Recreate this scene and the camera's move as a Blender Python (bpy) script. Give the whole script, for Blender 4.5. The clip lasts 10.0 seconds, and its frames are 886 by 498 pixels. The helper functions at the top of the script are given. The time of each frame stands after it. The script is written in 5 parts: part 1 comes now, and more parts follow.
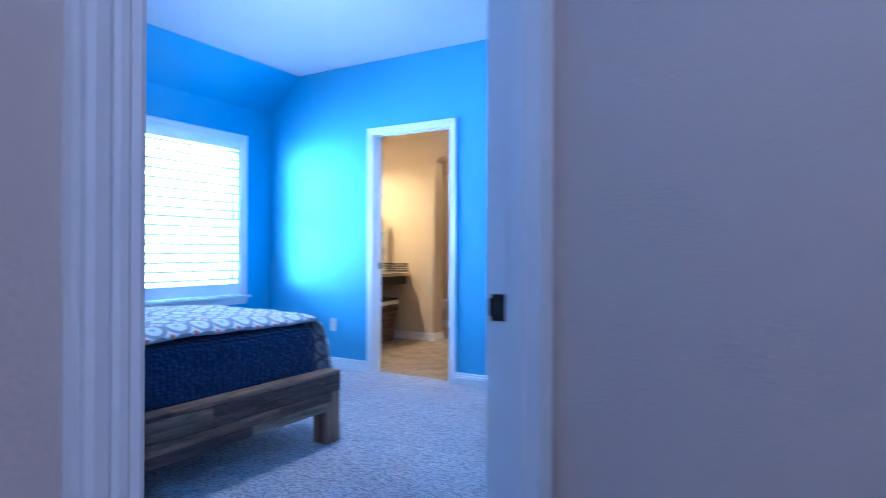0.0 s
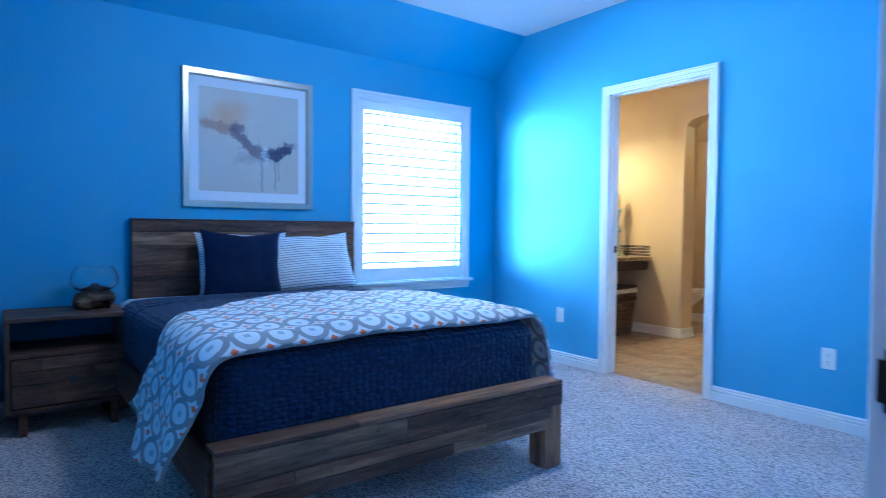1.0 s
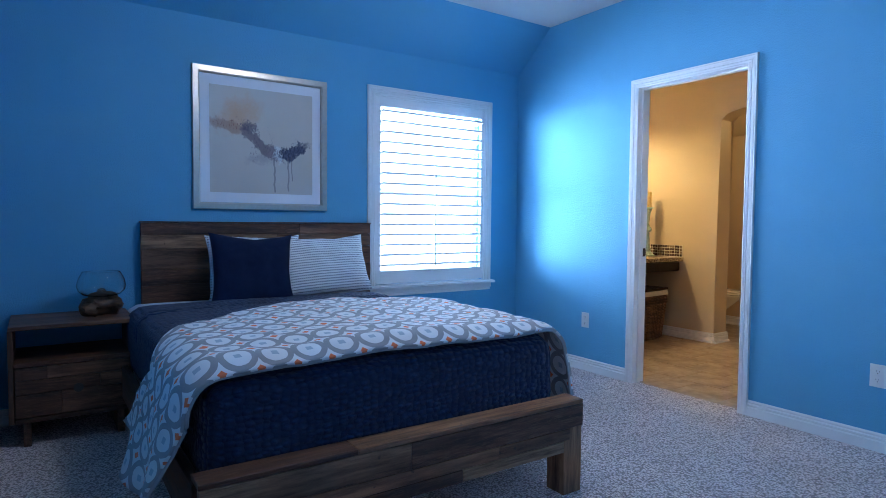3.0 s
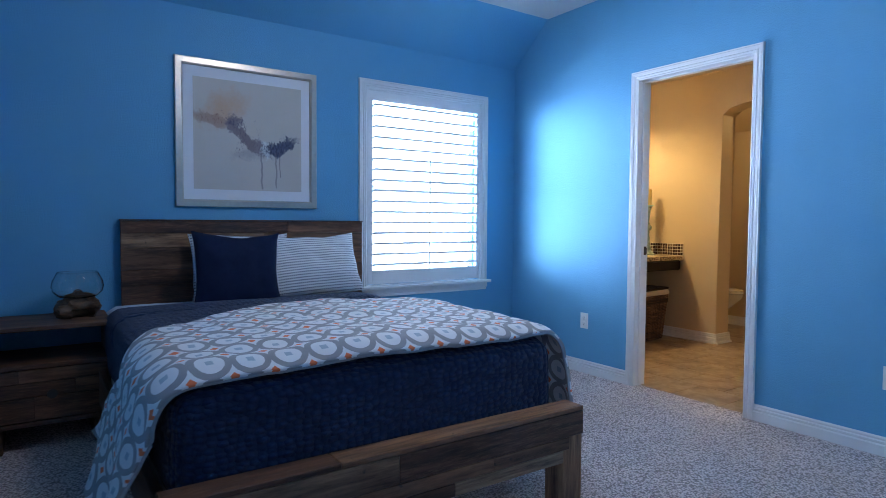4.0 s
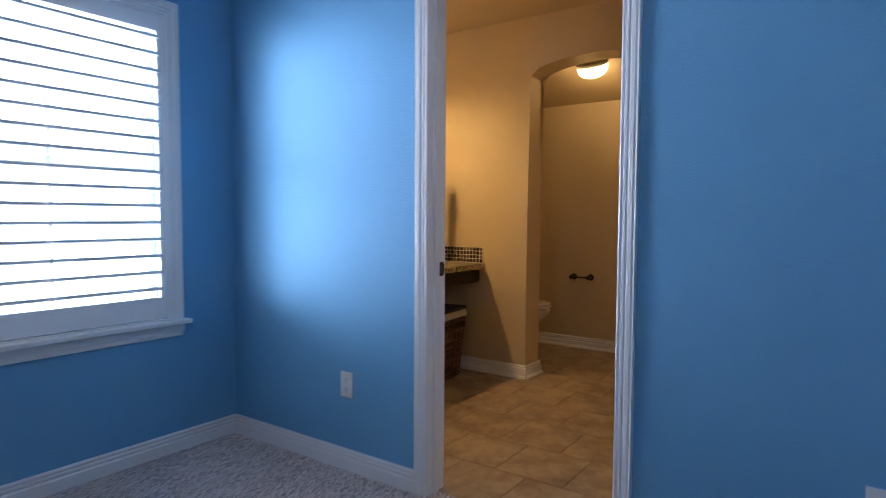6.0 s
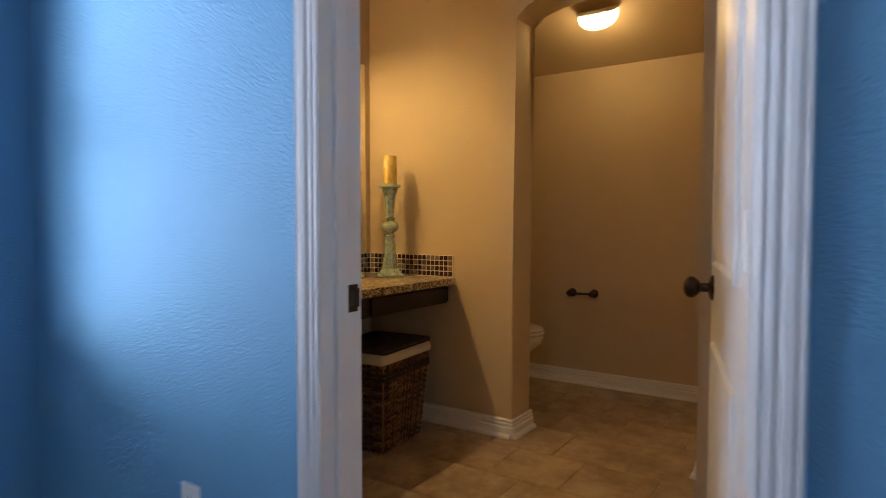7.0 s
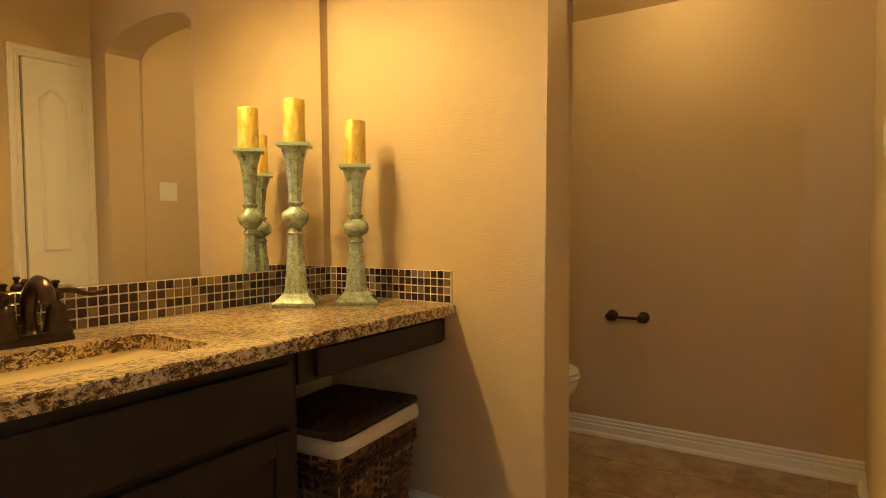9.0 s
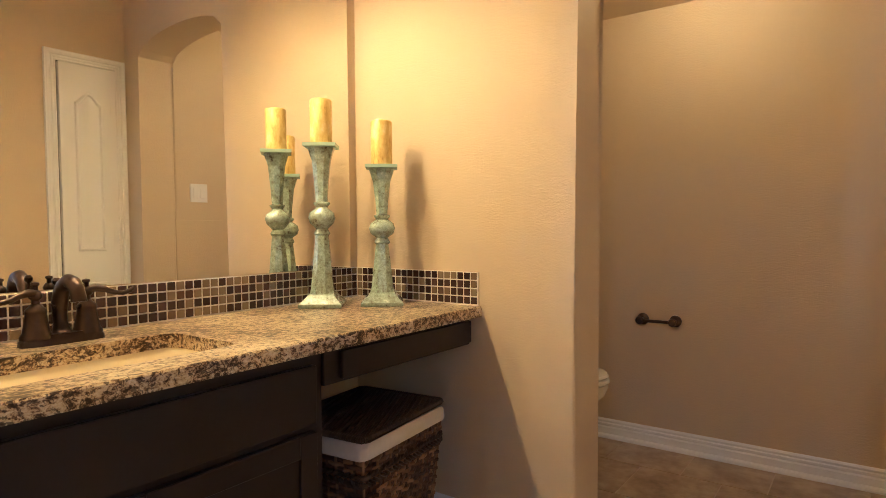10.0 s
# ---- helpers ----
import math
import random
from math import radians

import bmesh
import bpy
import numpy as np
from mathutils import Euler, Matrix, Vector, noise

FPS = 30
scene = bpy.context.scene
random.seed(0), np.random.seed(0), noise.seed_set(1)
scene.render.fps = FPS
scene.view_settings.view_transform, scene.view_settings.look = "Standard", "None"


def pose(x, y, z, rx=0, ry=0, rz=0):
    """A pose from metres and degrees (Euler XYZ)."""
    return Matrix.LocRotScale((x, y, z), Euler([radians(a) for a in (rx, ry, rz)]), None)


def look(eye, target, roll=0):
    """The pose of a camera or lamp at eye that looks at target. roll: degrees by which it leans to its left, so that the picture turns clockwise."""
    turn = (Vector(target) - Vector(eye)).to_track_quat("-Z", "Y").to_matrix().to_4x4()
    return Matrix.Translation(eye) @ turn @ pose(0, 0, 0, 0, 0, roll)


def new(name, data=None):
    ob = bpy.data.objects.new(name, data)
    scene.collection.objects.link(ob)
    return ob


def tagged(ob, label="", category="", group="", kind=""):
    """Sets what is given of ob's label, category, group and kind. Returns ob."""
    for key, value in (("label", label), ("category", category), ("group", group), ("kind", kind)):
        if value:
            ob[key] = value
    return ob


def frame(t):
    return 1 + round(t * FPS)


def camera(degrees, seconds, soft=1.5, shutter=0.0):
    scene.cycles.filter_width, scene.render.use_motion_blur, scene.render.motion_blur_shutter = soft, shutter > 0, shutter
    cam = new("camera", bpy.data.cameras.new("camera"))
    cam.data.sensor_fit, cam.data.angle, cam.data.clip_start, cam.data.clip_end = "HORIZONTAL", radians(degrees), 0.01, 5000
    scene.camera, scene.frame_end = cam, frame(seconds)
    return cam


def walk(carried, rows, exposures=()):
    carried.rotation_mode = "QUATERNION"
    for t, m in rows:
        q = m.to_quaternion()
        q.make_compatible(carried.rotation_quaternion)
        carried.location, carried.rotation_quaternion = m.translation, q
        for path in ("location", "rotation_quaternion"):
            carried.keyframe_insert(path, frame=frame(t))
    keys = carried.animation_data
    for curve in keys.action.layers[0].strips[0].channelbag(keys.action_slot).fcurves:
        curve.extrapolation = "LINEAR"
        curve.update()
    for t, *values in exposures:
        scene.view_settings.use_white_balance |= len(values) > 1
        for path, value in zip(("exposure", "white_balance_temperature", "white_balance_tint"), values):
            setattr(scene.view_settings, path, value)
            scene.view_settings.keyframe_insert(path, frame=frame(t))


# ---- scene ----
cam = camera(72.9, 10.0, soft=0.45, shutter=0.5)
PATH = [
    (0, (3.272, -4.167, 1.060), (2.244, -2.452, 1.067), 0.2),
    (0.5, (3.017, -3.841, 1.040), (1.676, -2.357, 1.019), 0.4),
    (1, (2.882, -3.640, 1.074), (1.289, -2.442, 1.006), 0.5),
    (1.5, (2.823, -3.538, 1.115), (1.156, -2.437, 1.015), 0.6),
    (2, (2.791, -3.500, 1.142), (1.126, -2.397, 1.042), 0.6),
    (2.5, (2.789, -3.482, 1.140), (1.132, -2.366, 1.046), 0.6),
    (4, (2.679, -3.370, 1.122), (1.029, -2.243, 1.029), 0.4),
    (4.5, (2.456, -3.182, 1.115), (0.852, -1.992, 1.018), 0.4),
    (5, (2.220, -2.851, 1.107), (0.800, -1.447, 0.995), 0.3),
    (5.5, (1.842, -2.396, 1.114), (0.602, -0.830, 1.011), 0.2),
    (5.6, (1.737, -2.307, 1.107), (0.528, -0.717, 1.012), 0.1),
    (6, (1.497, -1.905, 1.146), (0.338, -0.279, 1.036), 0.3),
    (6.2, (1.390, -1.702, 1.138), (0.251, -0.062, 1.034), 0.3),
    (7.3, (0.781, -0.574, 1.078), (-0.319, 1.095, 1.002), -0.1),
    (7.5, (0.702, -0.423, 1.085), (-0.384, 1.255, 1.011), -0.3),
    (8, (0.516, -0.155, 1.099), (-0.557, 1.531, 1.019), -0.4),
    (8.5, (0.38, -0.008, 1.099), (-0.692, 1.678, 1.01), -0.3),
    (9, (0.319, 0.059, 1.074), (-0.775, 1.732, 0.999), -0.4),
    (9.5, (0.294, 0.072, 1.051), (-0.841, 1.718, 1.0), -0.6),
    (10, (0.305, 0.079, 1.069), (-0.862, 1.702, 1.002), -0.3),
]
EXPOSURES = [
    # seconds, stops, kelvin, tint
    (0.0, 1.22, 4350, 9),
    (0.5, 1.24, 4350, 4),
    (1.0, 1.15, 4500, 2),
    (1.5, 0.92, 4750, 3),
    (2.5, 0.58, 5150, 6),
    (4.0, 0.44, 5800, 8),
    (5.5, 0.03, 6350, 14),
    (6.2, -0.20, 6600, 14),
    (7.5, -0.26, 7800, 13),
    (8.0, -0.10, 9500, 11),
    (8.5, 0.20, 8900, 7),
    (9.0, 0.52, 7800, 6),
    (9.5, 0.76, 6150, 11),
    (10.0, 0.93, 5150, 13),
]
walk(cam, [(t, look(eye, target, roll)) for t, eye, target, roll in PATH], EXPOSURES)

# ---- world and large lights ----
world = bpy.data.worlds.new("sky")
scene.world = world
world.use_nodes = True
wn = world.node_tree.nodes
sky = wn.new("ShaderNodeTexSky")
sky.sky_type, sky.sun_disc = "NISHITA", False
sky.sun_elevation, sky.sun_rotation = radians(4), radians(217)
wn["Background"].inputs["Strength"].default_value = 0.1
world.node_tree.links.new(sky.outputs[0], wn["Background"].inputs["Color"])

WINDOW_POWER, VANITY_POWER, DOME_POWER, HALL_POWER, ROOM_POWER = 67, 12.0, 3.9, 11.5, 18.0


def lamp(name, kind, m, power, color, **settings):
    data = bpy.data.lights.new(name, kind)
    data.energy, data.color = power, color
    if kind == "AREA":
        data.shape, data.size, data.size_y = "RECTANGLE", settings["size"], settings["size_y"]
    else:
        data.shadow_soft_size = settings["radius"]
    ob = new(name, data)
    ob.matrix_world = m
    return ob


# daylight standing in the window's opening, outside the glass
lamp("window_daylight", "AREA", look((-1.40, -0.865, 1.37), (1.0, -0.865, 1.37)), WINDOW_POWER, (0.60, 0.74, 1.0), size=1.02, size_y=1.38)

# low, wide sun lamp from the south-west, added for glow off the shutter's blades
sun_data = bpy.data.lights.new("sun", "SUN")
sun_data.energy, sun_data.angle, sun_data.color = 4.6, radians(20), (0.72, 0.84, 1.0)
new("sun", sun_data).matrix_world = look((-6.7, -8.0, 2.0), (-0.62, -0.02, 1.42))

# ---- materials ----


class Nodes:
    """A small wrapper to build a node material."""

    def __init__(self, name, rough=0.6, metal=0.0):
        self.mat = bpy.data.materials.new(name)
        self.mat.use_nodes = True
        self.tree = self.mat.node_tree
        self.bsdf = self.tree.nodes["Principled BSDF"]
        self.bsdf.inputs["Roughness"].default_value = rough
        self.bsdf.inputs["Metallic"].default_value = metal

    def node(self, kind, ins=None, **attrs):
        n = self.tree.nodes.new(kind)
        if "operation" in attrs:
            n.operation = attrs["operation"]
        if "data_type" in attrs:
            n.data_type = attrs["data_type"]
        if "blend_type" in attrs:
            n.blend_type = attrs["blend_type"]
        if "feature" in attrs:
            n.feature = attrs["feature"]
        for key, v in (ins or {}).items():
            if isinstance(v, bpy.types.NodeSocket):
                self.tree.links.new(v, n.inputs[key])
            else:
                n.inputs[key].default_value = v
        return n

    def coord(self, which="Object", scale=(1, 1, 1), shift=None):
        c = self.node("ShaderNodeTexCoord").outputs[which]
        m = self.node("ShaderNodeMapping", {"Vector": c, "Scale": scale})
        if shift is not None:
            self.tree.links.new(shift, m.inputs["Location"])
        return m.outputs[0]

    def noise(self, vec, scale, detail=4.0, rough=0.55):
        return self.node("ShaderNodeTexNoise", {"Vector": vec, "Scale": scale, "Detail": detail, "Roughness": rough}).outputs[0]

    def math(self, op, a, b=0.0, c=None):
        n = self.node("ShaderNodeMath", {0: a, 1: b}, operation=op)
        if c is not None:
            if isinstance(c, bpy.types.NodeSocket):
                self.tree.links.new(c, n.inputs[2])
            else:
                n.inputs[2].default_value = c
        return n.outputs[0]

    def ramp(self, fac, stops, smooth=False):
        n = self.node("ShaderNodeValToRGB", {"Fac": fac})
        while len(n.color_ramp.elements) < len(stops):
            n.color_ramp.elements.new(0.5)
        for el, (pos, col) in zip(n.color_ramp.elements, stops):
            el.position, el.color = pos, (*col, 1)
        if smooth:
            n.color_ramp.interpolation = "EASE"
        return n.outputs[0]

    def mix(self, fac, a, b, blend="MIX"):
        n = self.node("ShaderNodeMix", data_type="RGBA", blend_type=blend)
        for key, v in ((0, fac), (6, a), (7, b)):
            if isinstance(v, bpy.types.NodeSocket):
                self.tree.links.new(v, n.inputs[key])
            else:
                n.inputs[key].default_value = (*v, 1) if key and len(v) == 3 else v
        return n.outputs[2]

    def color(self, v):
        if isinstance(v, bpy.types.NodeSocket):
            self.tree.links.new(v, self.bsdf.inputs["Base Color"])
        else:
            self.bsdf.inputs["Base Color"].default_value = (*v, 1)
        return self

    def rough(self, v):
        self.tree.links.new(v, self.bsdf.inputs["Roughness"])
        return self

    def bump(self, height, strength=0.3, distance=0.002):
        b = self.node("ShaderNodeBump", {"Height": height, "Strength": strength, "Distance": distance})
        self.tree.links.new(b.outputs[0], self.bsdf.inputs["Normal"])
        return self

    def random(self):
        return self.node("ShaderNodeObjectInfo").outputs["Random"]


def painted_wall(name, col, col2, peel=0.35):
    n = Nodes(name, 0.62)
    v = n.coord()
    n.color(n.mix(n.ramp(n.noise(v, 1.7, 5), [(0.35, (0, 0, 0)), (0.7, (1, 1, 1))]), col, col2))
    n.bump(n.math("ADD", n.noise(v, 170, 3), n.math("MULTIPLY", n.noise(v, 85, 3), 0.9)), peel, 0.005)
    return n.mat


WALL_BLUE = painted_wall("blue_wall_paint", (0.145, 0.390, 0.622), (0.130, 0.372, 0.602), 0.5)
WALL_BEIGE = painted_wall("beige_wall_paint", (0.60, 0.475, 0.310), (0.58, 0.455, 0.295), 0.32)
WALL_HALL = painted_wall("hall_wall_paint", (0.60, 0.50, 0.43), (0.58, 0.485, 0.42), 0.14)
CEILING_WHITE = painted_wall("ceiling_texture_paint", (0.74, 0.73, 0.71), (0.70, 0.69, 0.68), 0.8)


def trim_paint():
    n = Nodes("white_trim_paint", 0.34)
    v = n.coord()
    n.color(n.mix(n.noise(v, 3.0, 5), (0.80, 0.795, 0.785), (0.74, 0.735, 0.725)))
    n.bump(n.noise(n.coord("Object", (60, 60, 8)), 3.0, 3), 0.04, 0.001)
    return n.mat


TRIM = trim_paint()


def plain(name, col, rough, metal=0.0, var=0.12, scale=30.0, bump=0.1):
    n = Nodes(name, rough, metal)
    v = n.coord()
    dark = tuple(c * (1 - var) for c in col)
    light = tuple(min(1, c * (1 + var)) for c in col)
    f = n.noise(v, scale, 5)
    n.color(n.mix(f, dark, light))
    n.rough(n.math("ADD", n.math("MULTIPLY", n.noise(v, scale * 0.4, 4), 0.16), rough - 0.08))
    n.bump(n.noise(v, scale * 4, 3), bump, 0.001)
    return n.mat


BRONZE = plain("oil_rubbed_bronze", (0.055, 0.034, 0.026), 0.30, 0.7, 0.45, 45)
STEEL = plain("brushed_hinge_metal", (0.62, 0.61, 0.58), 0.38, 0.9)
PLASTIC = plain("white_plastic_plate", (0.78, 0.77, 0.74), 0.35, 0, 0.03)
SLOT = plain("dark_slot", (0.03, 0.03, 0.03), 0.6)
PORCELAIN = plain("white_porcelain", (0.80, 0.78, 0.73), 0.12, 0, 0.02, 5, 0.0)
CREAM = plain("cream_sink_porcelain", (0.80, 0.70, 0.47), 0.18, 0, 0.04, 6, 0.0)
ESPRESSO = plain("espresso_stained_wood", (0.013, 0.0073, 0.0092), 0.46, 0, 0.35, 14, 0.15)
ESPRESSO.node_tree.nodes["Principled BSDF"].inputs["Specular IOR Level"].default_value = 0.34
LINER = plain("cream_cotton_liner", (0.56, 0.52, 0.45), 0.85, 0, 0.08, 60, 0.3)
GROUT = plain("light_grout", (0.82, 0.77, 0.66), 0.85, 0, 0.1, 80, 0.3)
FLOOR_GROUT = plain("floor_grout", (0.50, 0.41, 0.31), 0.9, 0, 0.15, 80, 0.3)
SHUTTER = plain("white_shutter_paint", (0.80, 0.80, 0.79), 0.35, 0, 0.03, 8, 0.05)
FRAME_VINYL = plain("window_vinyl", (0.75, 0.75, 0.74), 0.4, 0, 0.03, 8, 0.05)


def glass(name, tint=(0.97, 0.99, 1.0), rough=0.0):
    n = Nodes(name, rough)
    n.color(tint)
    n.bsdf.inputs["Transmission Weight"].default_value = 1.0
    n.bsdf.inputs["IOR"].default_value = 1.45
    return n.mat


WINDOW_GLASS = glass("window_glass")
BOWL_GLASS = glass("blown_bowl_glass", (0.93, 0.98, 0.99))


def mirror_silver():
    n = Nodes("mirror_silver", 0.015, 1.0)
    n.color((0.90, 0.90, 0.87))
    return n.mat


MIRROR = mirror_silver()


def carpet():
    n = Nodes("grey_beige_carpet", 0.95)
    v = n.coord()
    cell = n.node("ShaderNodeTexVoronoi", {"Vector": v, "Scale": 110.0})
    f = n.math("ADD", n.math("MULTIPLY", cell.outputs["Distance"], 0.9), n.math("MULTIPLY", n.noise(v, 70, 5, 0.7), 0.5))
    base = n.ramp(f, [(0.27, (0.98, 0.85, 0.80)), (0.58, (0.87, 0.735, 0.69)), (0.88, (0.30, 0.235, 0.215))])
    wear = n.ramp(n.noise(v, 2.2, 5), [(0.3, (0.82, 0.82, 0.82)), (0.7, (1.0, 1.0, 1.0))])
    n.color(n.mix(1.0, base, wear, "MULTIPLY"))
    n.bump(n.math("SUBTRACT", 1.0, f), 0.9, 0.010)
    n.bsdf.inputs["Sheen Weight"].default_value = 0.25
    return n.mat


CARPET = carpet()


def stone_tile():
    n = Nodes("travertine_look_tile", 0.32)
    r = n.random()
    off = n.node("ShaderNodeCombineXYZ", {0: n.math("MULTIPLY", r, 37.0), 1: n.math("MULTIPLY", r, 91.0), 2: 0.0}).outputs[0]
    v = n.coord("Object", (1, 1, 1), off)
    f = n.math("ADD", n.math("MULTIPLY", n.noise(v, 5, 7, 0.62), 0.75), n.math("MULTIPLY", n.noise(v, 22, 5), 0.25))
    n.color(n.ramp(f, [(0.32, (0.17, 0.115, 0.075)), (0.47, (0.31, 0.225, 0.15)), (0.58, (0.42, 0.325, 0.225)), (0.72, (0.50, 0.41, 0.31))]))
    n.rough(n.math("ADD", n.math("MULTIPLY", n.noise(v, 9, 4), 0.3), 0.22))
    n.bump(n.noise(v, 40, 4), 0.15, 0.002)
    return n.mat


STONE_TILE = stone_tile()


def reclaimed_wood(name, scale, tones):
    n = Nodes(name, 0.62)
    r = n.random()
    off = n.node("ShaderNodeCombineXYZ", {0: n.math("MULTIPLY", r, 57.0), 1: n.math("MULTIPLY", r, 31.0), 2: n.math("MULTIPLY", r, 83.0)}).outputs[0]
    v = n.coord("Object", scale, off)
    grain = n.noise(v, 6.0, 8, 0.7)
    fine = n.noise(v, 30.0, 6, 0.65)
    tone = n.ramp(n.math("FRACT", n.math("MULTIPLY", r, 7.31)), tones)
    dark = n.mix(1.0, tone, (0.20, 0.155, 0.125), "MULTIPLY")
    c = n.mix(n.ramp(grain, [(0.36, (0, 0, 0)), (0.62, (1, 1, 1))]), dark, tone)
    c = n.mix(n.math("MULTIPLY", n.ramp(fine, [(0.5, (0, 0, 0)), (0.72, (1, 1, 1))]), 0.35), c, (0.40, 0.235, 0.125))
    patch = n.ramp(n.noise(v, 1.6, 4, 0.6), [(0.36, (0.50, 0.48, 0.47)), (0.62, (1.12, 1.10, 1.08))])
    c = n.mix(1.0, c, patch, "MULTIPLY")
    spots = n.ramp(n.noise(n.coord("Object", (1, 1, 1), off), 26, 2), [(0.70, (0, 0, 0)), (0.76, (1, 1, 1))])
    n.color(n.mix(n.math("MULTIPLY", spots, 0.7), c, (0.03, 0.022, 0.018)))
    n.rough(n.math("ADD", n.math("MULTIPLY", grain, 0.4), 0.34))
    n.bump(n.math("ADD", grain, n.math("MULTIPLY", fine, 0.5)), 0.45, 0.003)
    return n.mat


TONES = [(0.0, (0.095, 0.043, 0.026)), (0.20, (0.26, 0.118, 0.062)), (0.40, (0.40, 0.215, 0.112)), (0.55, (0.14, 0.064, 0.038)), (0.78, (0.33, 0.19, 0.108)), (1.0, (0.48, 0.315, 0.185))]
WOOD_Y = reclaimed_wood("reclaimed_wood_y", (6, 0.55, 6), TONES)
WOOD_X = reclaimed_wood("reclaimed_wood_x", (0.55, 6, 6), TONES)
WOOD_Z = reclaimed_wood("reclaimed_wood_z", (6, 6, 0.55), TONES)
STAND_TONES = [(0.0, (0.115, 0.054, 0.032)), (0.5, (0.19, 0.092, 0.052)), (1.0, (0.27, 0.14, 0.080))]
STAND_X = reclaimed_wood("nightstand_wood_x", (0.55, 6, 6), STAND_TONES)
STAND_Y = reclaimed_wood("nightstand_wood_y", (6, 0.55, 6), STAND_TONES)
STAND_Z = reclaimed_wood("nightstand_wood_z", (6, 6, 0.55), STAND_TONES)
DRIFTWOOD = reclaimed_wood("root_wood", (2, 2, 6), [(0.0, (0.12, 0.062, 0.030)), (1.0, (0.20, 0.11, 0.058))])


def navy_coverlet():
    n = Nodes("navy_quilted_cotton", 0.85)
    v = n.coord("Object", (1, 0.62, 1))
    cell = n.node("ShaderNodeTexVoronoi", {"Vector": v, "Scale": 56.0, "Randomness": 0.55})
    # puffs lightened and seams darkened in the colour, for shading the bump barely gives
    seam_shade = n.ramp(cell.outputs["Distance"], [(0.25, (1.15, 1.15, 1.15)), (0.62, (0.74, 0.74, 0.74))])
    n.color(n.mix(1.0, n.mix(n.noise(v, 9, 5), (0.017, 0.030, 0.078), (0.024, 0.042, 0.098)), seam_shade, "MULTIPLY"))
    n.bump(n.math("SUBTRACT", n.math("MULTIPLY", n.noise(v, 300, 2), 0.12), cell.outputs["Distance"]), 1.0, 0.016)
    n.bsdf.inputs["Sheen Weight"].default_value = 0.12
    n.bsdf.inputs["Specular IOR Level"].default_value = 0.2
    return n.mat


def woven(name, col, var=0.2):
    n = Nodes(name, 0.9)
    v = n.coord()
    n.color(n.mix(n.noise(v, 40, 4), tuple(c * (1 - var) for c in col), tuple(c * (1 + var) for c in col)))
    n.bump(n.noise(v, 420, 2), 0.4, 0.001)
    n.bsdf.inputs["Specular IOR Level"].default_value = 0.2
    return n.mat


def duvet_print():
    """Touching grey rings with pale discs, a small slate square in each, and orange squares in the gaps."""
    n = Nodes("ring_print_cotton", 0.88)
    uv = n.node("ShaderNodeTexCoord").outputs["UV"]
    wob = n.node("ShaderNodeTexNoise", {"Vector": uv, "Scale": 30.0, "Detail": 2.0}).outputs["Color"]
    uv = n.node("ShaderNodeVectorMath", {0: uv, 1: n.node("ShaderNodeVectorMath", {0: wob, 1: (0.006, 0.006, 0)}, operation="MULTIPLY").outputs[0]}, operation="ADD").outputs[0]
    sep = n.node("ShaderNodeSeparateXYZ", {0: uv})
    d = 0.118

    def cell(shift):
        out = []
        for ax in ("X", "Y"):
            s = n.math("ADD", n.math("DIVIDE", sep.outputs[ax], d), shift)
            out.append(n.math("SUBTRACT", n.math("FRACT", s), 0.5))
        return out

    px, py = cell(0.0)
    qx, qy = cell(0.5)
    rad = n.math("SQRT", n.math("ADD", n.math("MULTIPLY", px, px), n.math("MULTIPLY", py, py)))
    ring = n.math("MULTIPLY", n.math("GREATER_THAN", rad, 0.345), n.math("LESS_THAN", rad, 0.515))
    square = n.math("LESS_THAN", n.math("MAXIMUM", n.math("ABSOLUTE", px), n.math("ABSOLUTE", py)), 0.095)
    orange = n.math("LESS_THAN", n.math("ADD", n.math("ABSOLUTE", qx), n.math("ABSOLUTE", qy)), 0.125)
    fade = n.noise(uv, 12, 4)
    c = n.mix(ring, (0.75, 0.745, 0.745), n.mix(fade, (0.27, 0.26, 0.27), (0.34, 0.33, 0.335)))
    c = n.mix(square, c, (0.40, 0.47, 0.52))
    c = n.mix(orange, c, (0.78, 0.19, 0.07))
    n.color(c)
    n.bump(n.math("ADD", n.noise(uv, 500, 2), n.math("MULTIPLY", n.noise(uv, 26, 4), 1.6)), 0.35, 0.003)
    n.bsdf.inputs["Sheen Weight"].default_value = 0.15
    return n.mat


def dash_print():
    """White cotton with fine dark rows of short dashes."""
    n = Nodes("dash_stripe_cotton", 0.88)
    uv = n.node("ShaderNodeTexCoord").outputs["UV"]
    sep = n.node("ShaderNodeSeparateXYZ", {0: uv})
    row = n.math("FRACT", n.math("DIVIDE", sep.outputs["Y"], 0.0165))
    col = n.math("FRACT", n.math("DIVIDE", sep.outputs["X"], 0.013))
    band = n.math("MULTIPLY", n.math("GREATER_THAN", row, 0.30), n.math("LESS_THAN", row, 0.66))
    dash = n.math("MULTIPLY", band, n.math("LESS_THAN", col, 0.72))
    c = n.mix(n.noise(uv, 12, 4), (0.74, 0.74, 0.76), (0.80, 0.80, 0.80))
    n.color(n.mix(n.math("MULTIPLY", dash, 0.85), c, (0.07, 0.08, 0.13)))
    n.bump(n.noise(uv, 400, 2), 0.35, 0.001)
    return n.mat


NAVY = navy_coverlet()
NAVY_LINEN = woven("navy_linen", (0.008, 0.015, 0.046))
DUVET = duvet_print()
DASHES = dash_print()
DUVET_HEM = woven("hem_cotton", (0.34, 0.34, 0.35), 0.1)
